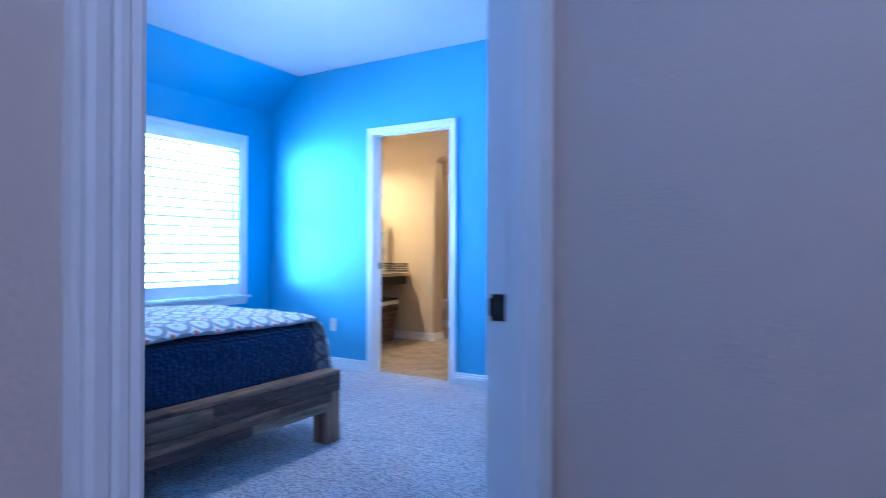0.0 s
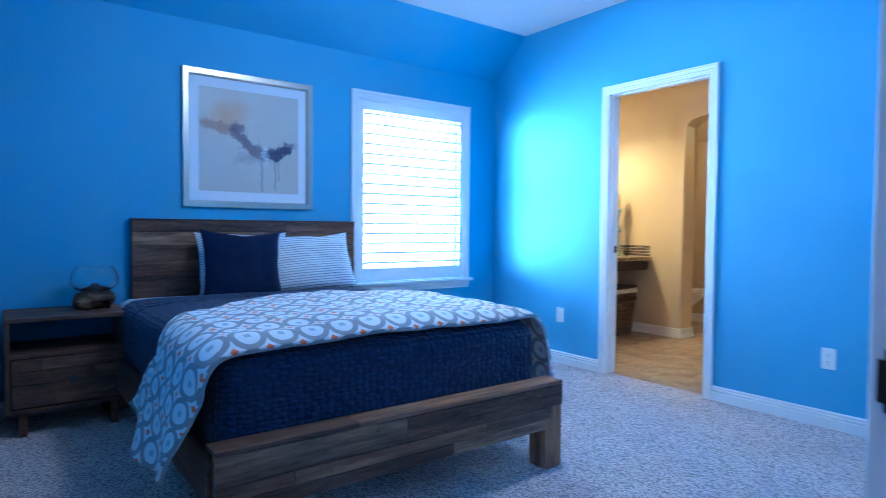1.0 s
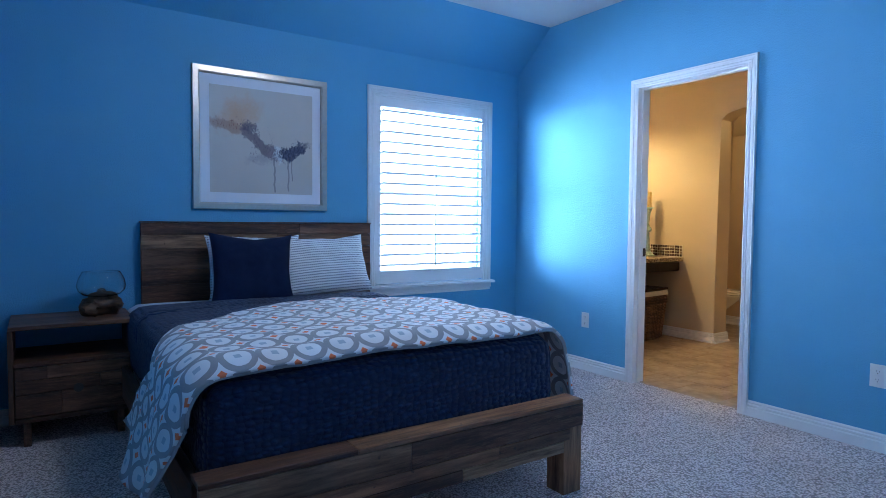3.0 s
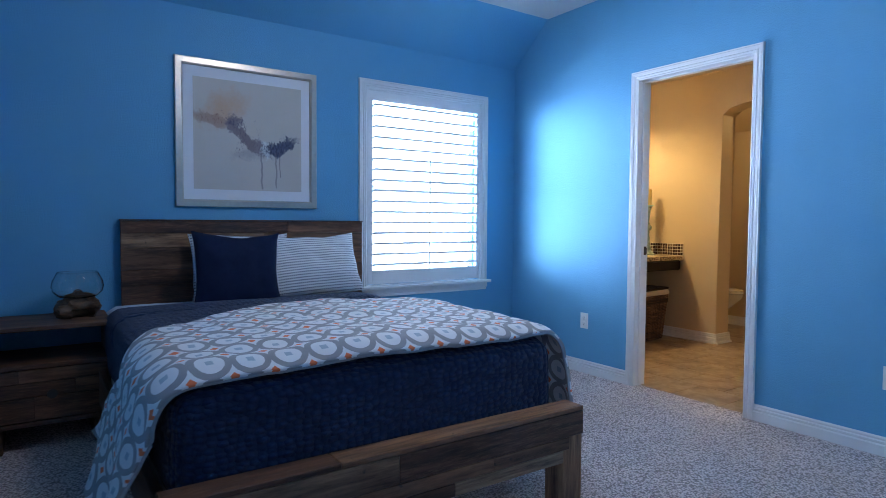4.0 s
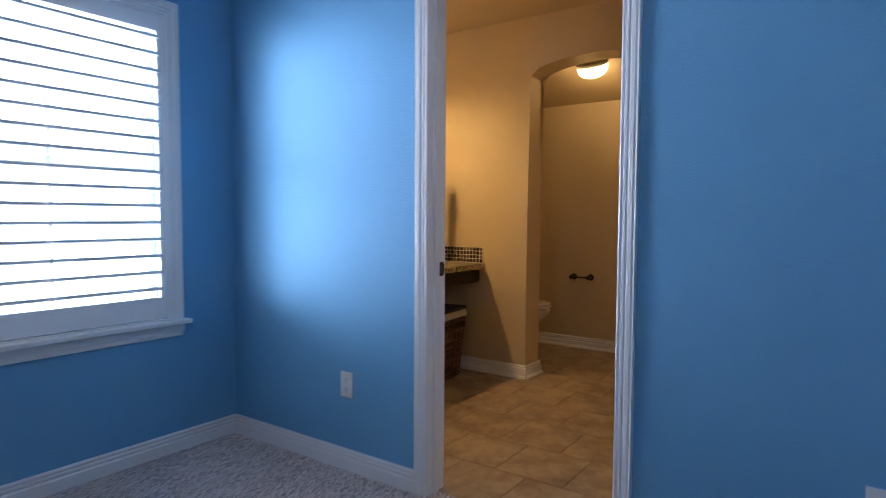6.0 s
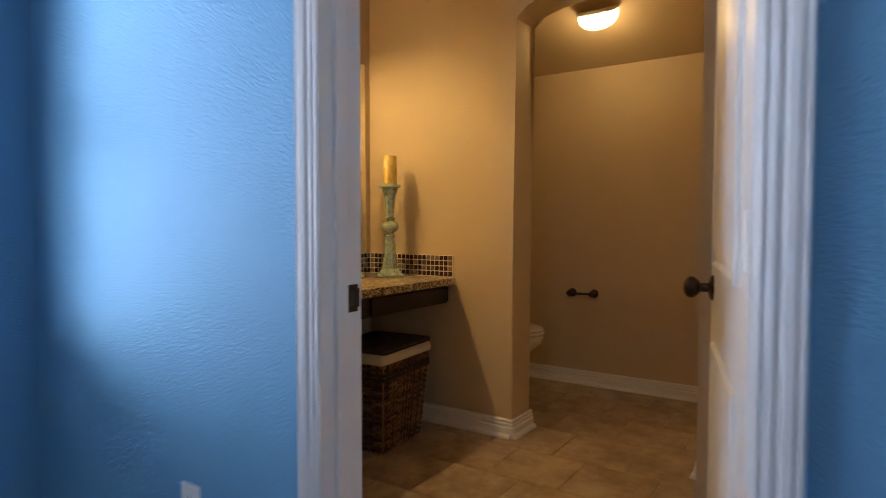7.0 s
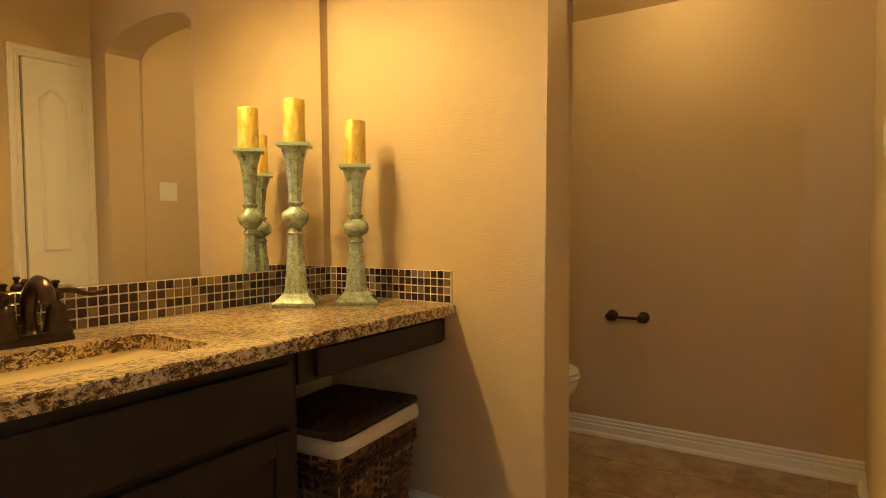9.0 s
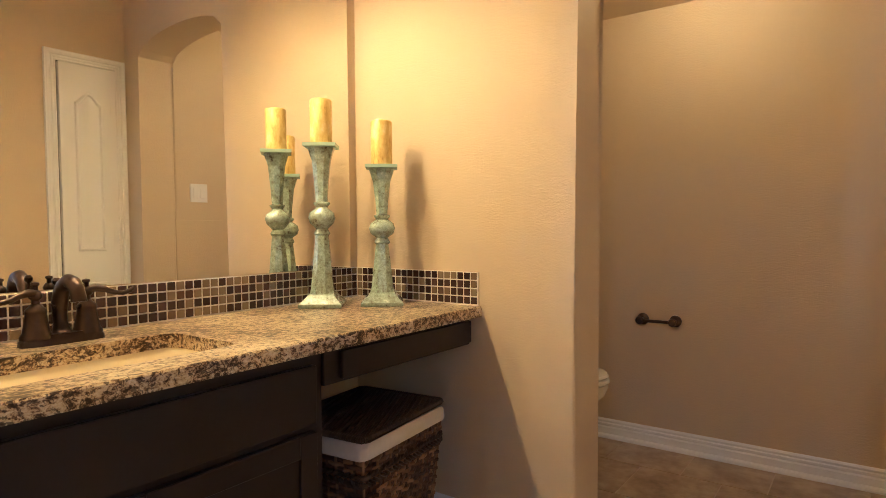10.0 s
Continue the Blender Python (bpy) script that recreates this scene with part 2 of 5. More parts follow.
SHEET = woven("pale_sheet_cotton", (0.62, 0.63, 0.68), 0.08)


def granite():
    n = Nodes("brown_cream_granite", 0.2)
    v = n.coord("Object", (1.0, 0.60, 1.0))
    warp = n.node("ShaderNodeTexNoise", {"Vector": v, "Scale": 14.0, "Detail": 3.0}).outputs["Color"]
    v2 = n.node("ShaderNodeVectorMath", {0: v, 1: n.node("ShaderNodeVectorMath", {0: warp, 1: (0.05, 0.05, 0.05)}, operation="MULTIPLY").outputs[0]}, operation="ADD").outputs[0]
    a = n.node("ShaderNodeTexNoise", {"Vector": v2, "Scale": 82.0, "Detail": 8.0, "Roughness": 0.74, "Distortion": 0.5}).outputs[0]
    fine = n.noise(n.coord(), 230, 4, 0.7)
    big = n.noise(v, 6.0, 5, 0.6)
    f = n.math("ADD", n.math("MULTIPLY", a, 0.78), n.math("MULTIPLY", fine, 0.22))
    f = n.math("ADD", f, n.math("MULTIPLY", n.math("SUBTRACT", big, 0.5), 0.30))
    c = n.ramp(f, [(0.415, (0.018, 0.010, 0.008)), (0.450, (0.095, 0.050, 0.030)), (0.480, (0.28, 0.185, 0.10)), (0.515, (0.52, 0.41, 0.25)), (0.64, (0.72, 0.64, 0.47))])
    flecks = n.ramp(n.noise(n.coord(), 95, 3, 0.6), [(0.55, (0, 0, 0)), (0.60, (1, 1, 1))])
    n.color(n.mix(n.math("MULTIPLY", flecks, 0.8), c, (0.035, 0.022, 0.020)))
    n.rough(n.math("ADD", n.math("MULTIPLY", fine, 0.16), 0.24))
    n.bsdf.inputs["Specular IOR Level"].default_value = 0.4
    return n.mat


GRANITE = granite()


def mosaic():
    n = Nodes("glass_mosaic", 0.22)
    r = n.random()
    c = n.ramp(r, [(0.0, (0.020, 0.009, 0.011)), (0.40, (0.040, 0.018, 0.018)), (0.66, (0.075, 0.034, 0.029)), (0.70, (0.17, 0.115, 0.068)), (0.88, (0.26, 0.19, 0.11)), (1.0, (0.20, 0.15, 0.09))])
    n.color(n.mix(n.math("MULTIPLY", n.noise(n.coord(), 90, 4), 0.12), c, (0.16, 0.10, 0.07)))
    n.bsdf.inputs["Coat Weight"].default_value = 0.15
    return n.mat


MOSAIC = mosaic()


def mercury_glass():
    n = Nodes("sage_mercury_glass", 0.2, 0.08)
    v = n.coord()
    f = n.math("ADD", n.math("MULTIPLY", n.noise(v, 42, 7, 0.7), 0.7), n.math("MULTIPLY", n.noise(v, 150, 4), 0.3))
    n.color(n.ramp(f, [(0.36, (0.09, 0.08, 0.05)), (0.42, (0.24, 0.275, 0.205)), (0.53, (0.36, 0.46, 0.37)), (0.70, (0.55, 0.63, 0.54))]))
    n.rough(n.math("ADD", n.math("MULTIPLY", f, 0.35), 0.06))
    n.bsdf.inputs["Coat Weight"].default_value = 0.7
    return n.mat


MERCURY = mercury_glass()
PLATE_GLASS = plain("pale_green_glass_rim", (0.42, 0.58, 0.47), 0.15, 0, 0.08, 20, 0.0)


def gold_wax():
    n = Nodes("gold_brushed_wax", 0.42, 0.2)
    v = n.coord("Object", (1, 1, 0.35))
    f = n.noise(v, 45, 6, 0.7)
    n.color(n.ramp(f, [(0.30, (0.36, 0.20, 0.045)), (0.44, (0.66, 0.45, 0.11)), (0.56, (0.76, 0.57, 0.18)), (0.72, (0.88, 0.76, 0.42))]))
    n.bump(n.noise(n.coord(), 160, 4), 0.35, 0.002)
    return n.mat


WAX = gold_wax()


def wicker(name, k):
    n = Nodes(name, 0.55)
    r = n.node("ShaderNodeNewGeometry").outputs["Random Per Island"]
    v = n.coord()
    c = n.ramp(r, [(p, tuple(q * k for q in c)) for p, c in ((0.0, (0.035, 0.017, 0.011)), (0.45, (0.13, 0.060, 0.030)), (0.80, (0.27, 0.135, 0.062)), (1.0, (0.36, 0.20, 0.10)))])
    n.color(n.mix(n.math("MULTIPLY", n.noise(v, 70, 5), 0.6), c, (0.04, 0.02, 0.012)))
    n.bump(n.noise(v, 120, 3), 0.3, 0.001)
    return n.mat


WICKER = wicker("dark_brown_wicker", 1.0)
# near-black: the dark braid's own tone, and shade painted into lid and inner shell
WICKER_DARK_AND_SHADED = wicker("dark_and_shaded_wicker", 0.2)


def champagne_frame():
    n = Nodes("champagne_silver_frame", 0.32, 0.85)
    v = n.coord("Object", (40, 40, 40))
    n.color(n.mix(n.noise(v, 1.0, 5), (0.46, 0.40, 0.33), (0.60, 0.54, 0.46)))
    n.bump(n.noise(n.coord("Object", (200, 12, 200)), 2.0, 3), 0.15, 0.001)
    return n.mat


CHAMPAGNE = champagne_frame()
MATBOARD = plain("white_mat_board", (0.78, 0.78, 0.80), 0.8, 0, 0.02, 50, 0.05)


def painting():
    """Loose abstract washes: ochre cloud, plum band and an indigo mass with drips, on warm grey paper."""
    n = Nodes("abstract_wash_print", 0.5)
    v = n.coord()
    warp = n.node("ShaderNodeTexNoise", {"Vector": v, "Scale": 9.0, "Detail": 6.0, "Roughness": 0.65}).outputs["Color"]
    warp = n.node("ShaderNodeVectorMath", {0: warp, 1: (0.5, 0.5, 0.5)}, operation="SUBTRACT").outputs[0]
    warp = n.node("ShaderNodeVectorMath", {0: warp, 1: (0.0, 0.20, 0.20)}, operation="MULTIPLY").outputs[0]
    p = n.node("ShaderNodeVectorMath", {0: v, 1: warp}, operation="ADD").outputs[0]
    sep = n.node("ShaderNodeSeparateXYZ", {0: p})
    raw = n.node("ShaderNodeSeparateXYZ", {0: v})
    fine = n.noise(v, 46, 8, 0.78)

    def blob(y, z, ry, rz, slope=0.0, gain=1.0, hard=0.9):
        dy = n.math("SUBTRACT", sep.outputs["Y"], y)
        dz = n.math("SUBTRACT", n.math("SUBTRACT", sep.outputs["Z"], z), n.math("MULTIPLY", dy, slope))
        e = n.math("ADD", n.math("POWER", n.math("ABSOLUTE", n.math("DIVIDE", dy, ry)), 2.0), n.math("POWER", n.math("ABSOLUTE", n.math("DIVIDE", dz, rz)), 2.0))
        m = n.math("SUBTRACT", 1.0, e)
        m = n.math("ADD", m, n.math("MULTIPLY", n.math("SUBTRACT", fine, 0.5), hard))
        n_ = n.node("ShaderNodeClamp", {0: n.math("MULTIPLY", m, gain)})
        return n_.outputs[0]

    def drip(y, top, bottom, w):
        off = n.math("MULTIPLY", n.math("SUBTRACT", n.noise(n.coord("Object", (1, 1, 3)), 5, 2), 0.5), 0.03)
        dy = n.math("ABSOLUTE", n.math("ADD", n.math("SUBTRACT", raw.outputs["Y"], y), off))
        m = n.math("MULTIPLY", n.math("LESS_THAN", dy, w), n.math("LESS_THAN", raw.outputs["Z"], top))
        return n.math("MULTIPLY", n.math("MULTIPLY", m, n.math("GREATER_THAN", raw.outputs["Z"], bottom)), 0.55)

    c = n.mix(n.noise(v, 3, 5), (0.52, 0.47, 0.41), (0.60, 0.56, 0.51))
    c = n.mix(n.math("MULTIPLY", blob(-0.16, 0.16, 0.18, 0.15, 0.3, 1.0, 0.6), 0.7), c, (0.55, 0.30, 0.14))
    c = n.mix(n.math("MULTIPLY", blob(-0.25, 0.09, 0.14, 0.06, -0.35, 1.6), 0.6), c, (0.30, 0.17, 0.12))
    c = n.mix(n.math("MULTIPLY", blob(-0.02, -0.02, 0.17, 0.05, -0.75, 1.8, 1.2), 0.85), c, (0.14, 0.10, 0.13))
    c = n.mix(n.math("MULTIPLY", blob(-0.09, 0.095, 0.06, 0.05, 0.0, 2.0, 1.3), 0.8), c, (0.10, 0.08, 0.12))
    c = n.mix(n.math("MULTIPLY", blob(0.00, -0.11, 0.13, 0.05, 0.2, 1.0, 1.4), 0.5), c, (0.28, 0.25, 0.27))
    c = n.mix(n.math("MULTIPLY", blob(0.09, -0.10, 0.03, 0.07, 0.0, 1.5, 1.0), 0.6), c, (0.72, 0.78, 0.80))
    c = n.mix(n.math("MULTIPLY", blob(0.19, -0.055, 0.11, 0.055, 0.35, 2.0, 1.1), 0.92), c, (0.035, 0.05, 0.12))
    c = n.mix(n.math("MULTIPLY", blob(0.27, 0.0, 0.08, 0.018, 0.1, 1.5, 1.0), 0.6), c, (0.09, 0.09, 0.13))
    scratch = n.noise(n.coord("Object", (1, 1, 0.45)), 95, 5, 0.75)
    for y, z, ry, rz, slope, level, col in ((-0.10, 0.09, 0.09, 0.06, -0.4, 0.56, (0.07, 0.05, 0.10)), (-0.24, 0.10, 0.10, 0.045, -0.2, 0.57, (0.22, 0.10, 0.07)), (0.02, -0.05, 0.10, 0.06, -0.8, 0.57, (0.08, 0.06, 0.10)),
                                            (0.18, -0.05, 0.12, 0.055, 0.3, 0.50, (0.02, 0.025, 0.07)), (-0.06, -0.10, 0.05, 0.05, 0.0, 0.58, (0.20, 0.17, 0.18)), (0.06, 0.02, 0.012, 0.10, 0.0, 0.58, (0.25, 0.22, 0.24))):
        ink = n.math("MULTIPLY", blob(y, z, ry, rz, slope, 2.0, 0.8), n.math("GREATER_THAN", scratch, level))
        c = n.mix(n.math("MULTIPLY", ink, 0.85), c, col)
    for y, top, bottom, w in ((0.075, -0.10, -0.33, 0.006), (0.17, -0.09, -0.32, 0.005), (0.195, -0.08, -0.25, 0.004)):
        c = n.mix(drip(y, top, bottom, w), c, (0.12, 0.10, 0.13))
    n.color(c)
    n.bsdf.inputs["Coat Weight"].default_value = 0.03
    return n.mat


PAINTING = painting()


def glow(name, col, strength):
    n = Nodes(name, 0.3)
    n.color((0.9, 0.85, 0.75))
    n.bsdf.inputs["Emission Color"].default_value = (*col, 1)
    n.bsdf.inputs["Emission Strength"].default_value = strength
    return n.mat


FROSTED = glow("lit_frosted_glass", (1.0, 0.74, 0.40), 9.0)
VANITY_SHADE = glow("lit_bell_shade_glass", (1.0, 0.70, 0.34), 15.0)

# ---- building helpers ----


def thing(name, label, category, m=None, group="", kind=""):
    ob = new(name)
    ob.empty_display_size = 0.05
    if m is not None:
        ob.matrix_world = m
    return tagged(ob, label, category, group, kind)


def mesh_of(name, bm, material, smooth=False):
    bmesh.ops.recalc_face_normals(bm, faces=bm.faces)
    if smooth:
        for f in bm.faces:
            f.smooth = True
    me = bpy.data.meshes.new(name)
    bm.to_mesh(me)
    bm.free()
    me.materials.append(material)
    if smooth:
        me.set_sharp_from_angle(angle=radians(40))
    return me


def part(name, bm, material, parent=None, label="", smooth=False):
    """Links a bmesh as one mesh object under a thing or under a part."""
    ob = new(name, mesh_of(name, bm, material, smooth))
    if parent is not None:
        ob.parent = parent
    return tagged(ob, label)


def setting(name, bm, material, label, category, smooth=False):
    return tagged(part(name, bm, material, None, "", smooth), label, category, "", "structure")


def box(bm, x0, x1, y0, y1, z0, z1, bevel=0.0, seg=2):
    m = Matrix.Translation(((x0 + x1) / 2, (y0 + y1) / 2, (z0 + z1) / 2)) @ Matrix.Diagonal((abs(x1 - x0), abs(y1 - y0), abs(z1 - z0), 1))
    made = bmesh.ops.create_cube(bm, size=1.0, matrix=m)
    if bevel:
        edges = {e for v in made["verts"] for e in v.link_edges}
        bmesh.ops.bevel(bm, geom=list(edges), offset=bevel, segments=seg, affect="EDGES", profile=0.6)
    return bm


def boxed(*args, **kw):
    return box(bmesh.new(), *args, **kw)


def cylinder(bm, r, a, b, r2=None, seg=24):
    a, b = Vector(a), Vector(b)
    m = Matrix.Translation((a + b) / 2) @ (b - a).to_track_quat("Z", "Y").to_matrix().to_4x4()
    bmesh.ops.create_cone(bm, cap_ends=True, segments=seg, radius1=r, radius2=r if r2 is None else r2, depth=(b - a).length, matrix=m)
    return bm


def lathe(profile, seg=32, square=False, power=2.0):
    """A turned body from (radius, height) pairs; square: four-sided with softened corners."""
    bm = bmesh.new()
    rings = []
    for r, z in profile:
        ring = []
        for i in range(seg):
            a = 2 * math.pi * (i + 0.5) / seg
            c, s = math.cos(a), math.sin(a)
            k = 1.0 if not square else (abs(c) ** power + abs(s) ** power) ** (-1 / power)
            ring.append(bm.verts.new((r * k * c, r * k * s, z)))
        rings.append(ring)
    for a, b in zip(rings, rings[1:]):
        for i in range(seg):
            bm.faces.new((a[i], a[(i + 1) % seg], b[(i + 1) % seg], b[i]))
    bm.faces.new(rings[0][::-1])
    bm.faces.new(rings[-1])
    return bm


def tube(points, r, seg=12, radii=None):
    """A round bar along a smooth line of points."""
    bm = bmesh.new()
    pts = [Vector(p) for p in points]
    rings = []
    for i, p in enumerate(pts):
        d = (pts[min(i + 1, len(pts) - 1)] - pts[max(i - 1, 0)]).normalized()
        side = d.cross(Vector((0.13, 0.31, 0.94))).normalized()
        up = side.cross(d)
        rr = radii[i] if radii else r
        rings.append([bm.verts.new(p + rr * (math.cos(2 * math.pi * k / seg) * side + math.sin(2 * math.pi * k / seg) * up)) for k in range(seg)])
    for a, b in zip(rings, rings[1:]):
        for k in range(seg):
            bm.faces.new((a[k], a[(k + 1) % seg], b[(k + 1) % seg], b[k]))
    bm.faces.new(rings[0][::-1])
    bm.faces.new(rings[-1])
    return bm


def prism(loop, d0, d1, axis="y"):
    """A flat outline, given in the two other axes, pushed out from d0 to d1."""
    bm = bmesh.new()

    def at(p, d):
        return {"y": (p[0], d, p[1]), "x": (d, p[0], p[1]), "z": (p[0], p[1], d)}[axis]

    a = [bm.verts.new(at(p, d0)) for p in loop]
    b = [bm.verts.new(at(p, d1)) for p in loop]
    bm.faces.new(a)
    bm.faces.new(b[::-1])
    for i in range(len(loop)):
        j = (i + 1) % len(loop)
        bm.faces.new((a[i], b[i], b[j], a[j]))
    return bm


CASING = [(0.0, 0.0), (0.0, 0.011), (0.006, 0.014), (0.013, 0.012), (0.017, 0.015), (0.024, 0.0155), (0.028, 0.012), (0.034, 0.017), (0.046, 0.019), (0.052, 0.017), (0.058, 0.019), (0.060, 0.012), (0.060, 0.0)]


def door_casing(u0, u1, top, wall, out, axis="y"):
    """Stepped casing round three sides of an opening, with mitred corners. out: +1 or -1, the side that it stands proud of."""
    bm = bmesh.new()
    lines = []
    for o, h in CASING:
        d = wall + out * h
        pts = [(u0 - o, 0.0), (u0 - o, top + o), (u1 + o, top + o), (u1 + o, 0.0)]
        lines.append([bm.verts.new((p, d, z) if axis == "y" else (d, p, z)) for p, z in pts])
    for a, b in zip(lines, lines[1:]):
        for i in range(3):
            bm.faces.new((a[i], a[i + 1], b[i + 1], b[i]))
    return bm


BASE = [(0.0, 0.0), (0.016, 0.0), (0.016, 0.050), (0.0085, 0.056), (0.0125, 0.063), (0.0125, 0.070), (0.006, 0.074), (0.009, 0.084), (0.004, 0.091), (0.002, 0.093), (0.0, 0.093)]


# the tiled rooms have a rounded shoe moulding along the foot of the baseboard
BASE_SHOE = [(0.0, 0.0), (0.034, 0.0), (0.0335, 0.007), (0.030, 0.014), (0.024, 0.018), (0.016, 0.0195)] + BASE[2:]


def base_run(a, b, normal, profile=BASE):
    """A baseboard from a to b on the floor; normal points into the room."""
    bm = bmesh.new()
    a, b, nv = Vector((*a, 0)), Vector((*b, 0)), Vector((*normal, 0))
    ends = [[bm.verts.new(p + nv * o + Vector((0, 0, z))) for o, z in profile] for p in (a, b)]
    k = len(profile)
    for i in range(k):
        j = (i + 1) % k
        bm.faces.new((ends[0][i], ends[0][j], ends[1][j], ends[1][i]))
    bm.faces.new(ends[0])
    bm.faces.new(ends[1][::-1])
    return bm


# ---- plan ----
WX, NY, SY = -1.212, 0.012, -3.69          # bedroom: west wall, north wall, south wall
EX0, EX1 = 2.69, 2.79                      # east wall with the entry
BY0, BY1 = 0.110, 1.845                      # bathroom: door wall and arched wall
VX, RX = -1.395, 0.590                      # bathroom: vanity wall, closet wall
TY = 3.045                                 # toilet room's far wall
KNEE, CEIL = 2.40, 2.715
DX0, DX1, DTOP = 0.060, 0.832, 2.070       # bathroom doorway
GY0, GY1, GTOP = -3.865, -2.990, 2.040       # entry doorway
OY0, OY1, OZ0, OZ1 = -1.387, -0.346, 0.645, 2.074  # window opening

# ---- bedroom shell ----
setting("floor", boxed(WX - 0.15, EX1 + 1.6, -5.6, NY + 0.06, -0.10, 0.0), CARPET, "cut-pile carpet in grey beige over the bedroom floor", "carpet")

bm = bmesh.new()
box(bm, WX - 0.16, WX, -5.6, OY0, 0, KNEE + 0.4)
box(bm, WX - 0.16, WX, OY1, BY0, 0, KNEE + 0.4)
box(bm, WX - 0.16, WX, OY0, OY1, 0, OZ0)
box(bm, WX - 0.16, WX, OY0, OY1, OZ1, KNEE + 0.4)
setting("wall_west", bm, WALL_BLUE, "bright blue painted wall behind the bed, with a window", "wall")

bm = bmesh.new()
box(bm, WX, DX0 - 0.018, NY, BY0, 0, 2.9)
box(bm, DX1 + 0.018, EX1 + 1.6, NY, BY0, 0, 2.9)
box(bm, DX0 - 0.018, DX1 + 0.018, NY, BY0, DTOP + 0.018, 2.9)
wall_north = setting("wall_north", bm, WALL_BLUE, "bright blue painted wall with the bathroom doorway", "wall")
bm = bmesh.new()
box(bm, VX, DX0 - 0.018, BY0, BY0 + 0.004, 0, 2.58)
box(bm, DX1 + 0.018, 1.3, BY0, BY0 + 0.004, 0, 2.58)
box(bm, DX0 - 0.018, DX1 + 0.018, BY0, BY0 + 0.004, DTOP + 0.018, 2.6)
setting("wall_bath_south", bm, WALL_BEIGE, "beige painted bathroom side of the doorway wall", "wall")

bm = bmesh.new()
box(bm, WX, 1.35, SY - 0.12, SY, 0, 2.9)
box(bm, 1.35, EX1, -4.25, -4.13, 0, 2.9)
box(bm, 1.23, 1.35, -4.13, SY - 0.12, 0, 2.9)
setting("wall_south", bm, WALL_BLUE, "bright blue painted side wall beside the nightstand", "wall")

bm = bmesh.new()
box(bm, EX0, EX1 - 0.004, -4.13, GY0 - 0.018, 0, 2.9)
box(bm, EX0, EX1 - 0.004, GY1 + 0.018, NY, 0, 2.9)
box(bm, EX0, EX1 - 0.004, GY0 - 0.018, GY1 + 0.018, GTOP + 0.018, 2.9)
setting("wall_east", bm, WALL_BLUE, "blue bedroom side of the entry wall", "wall")
bm = bmesh.new()
box(bm, EX1 - 0.004, EX1, -5.6, GY0 - 0.018, 0, 2.9)
box(bm, EX1 - 0.004, EX1, GY1 + 0.018, GY1 + 0.075, 0, 2.9)
box(bm, EX1 - 0.004, EX1, GY0 - 0.018, GY1 + 0.018, GTOP + 0.018, 2.9)
setting("wall_hall_west", bm, WALL_HALL, "plain beige hallway face of the entry wall", "wall")
for name, x0, x1, y0, y1 in (("wall_hall_north", EX1, EX1 + 1.5, GY1 + 0.075, GY1 + 0.19), ("wall_hall_east", EX1 + 1.5, EX1 + 1.6, -5.6, GY1 + 0.19), ("wall_hall_south", EX1, EX1 + 1.5, -5.6, -5.5)):
    setting(name, boxed(x0, x1, y0, y1, 0, 2.9), WALL_HALL, "plain beige hallway wall outside the bedroom", "wall")

setting("ceiling", boxed(-0.83, EX1 + 1.6, -5.6, NY, CEIL, CEIL + 0.1), CEILING_WHITE, "white textured bedroom ceiling", "ceiling")
setting("ceiling_slope", prism([(WX, KNEE), (-0.83, CEIL), (-0.83, CEIL + 0.1), (WX, KNEE + 0.14)], SY, NY, "y"), WALL_BLUE, "sloped blue edge between wall and ceiling", "ceiling")

for name, a, b, nv in (
        ("baseboard_1", (WX, SY), (WX, NY), (1, 0)),
        ("baseboard_2", (WX, NY), (DX0 - 0.060, NY), (0, -1)),
        ("baseboard_3", (DX1 + 0.060, NY), (EX0, NY), (0, -1)),
        ("baseboard_4", (WX, SY), (1.35, SY), (0, 1))):
    setting(name, base_run(a, b, nv), TRIM, "white moulded baseboard along the blue wall", "baseboard", False)


def doorway(name, axis, u0, u1, top, d0, d1, label, stop):
    """Jamb lining with a door stop, and casings on both faces of the wall. d0 < d1 are the wall's faces."""
    bm = bmesh.new()

    def add(ua, ub, da, db, za, zb, bev=0.0):
        if axis == "y":
            box(bm, ua, ub, da, db, za, zb, bev)
        else:
            box(bm, da, db, ua, ub, za, zb, bev)

    add(u0 - 0.018, u0, d0, d1, 0, top + 0.018)
    add(u1, u1 + 0.018, d0, d1, 0, top + 0.018)
    add(u0, u1, d0, d1, top, top + 0.018)
    frame_ob = setting(name, bm, TRIM, label, "door frame")
    bm = bmesh.new()
    s0, s1 = stop
    add(u0, u0 + 0.011, s0, s1, 0, top - 0.011, 0.002)
    add(u1 - 0.011, u1, s0, s1, 0, top - 0.011, 0.002)
    add(u0, u1, s0, s1, top - 0.011, top, 0.002)
    part("stop", bm, TRIM, frame_ob)
    part("casing", door_casing(u0, u1, top, d0, -1, axis), TRIM, frame_ob)
    part("casing", door_casing(u0, u1, top, d1, 1, axis), TRIM, frame_ob)
    return frame_ob


bath_frame = doorway("door_frame_1", "y", DX0, DX1, DTOP, NY, BY0 + 0.004, "white moulded frame of the bathroom doorway", (0.042, 0.074))
hall_frame = doorway("door_frame_2", "x", GY0, GY1, GTOP, EX0, EX1, "white frame of the bedroom entry", (2.735, 2.77))


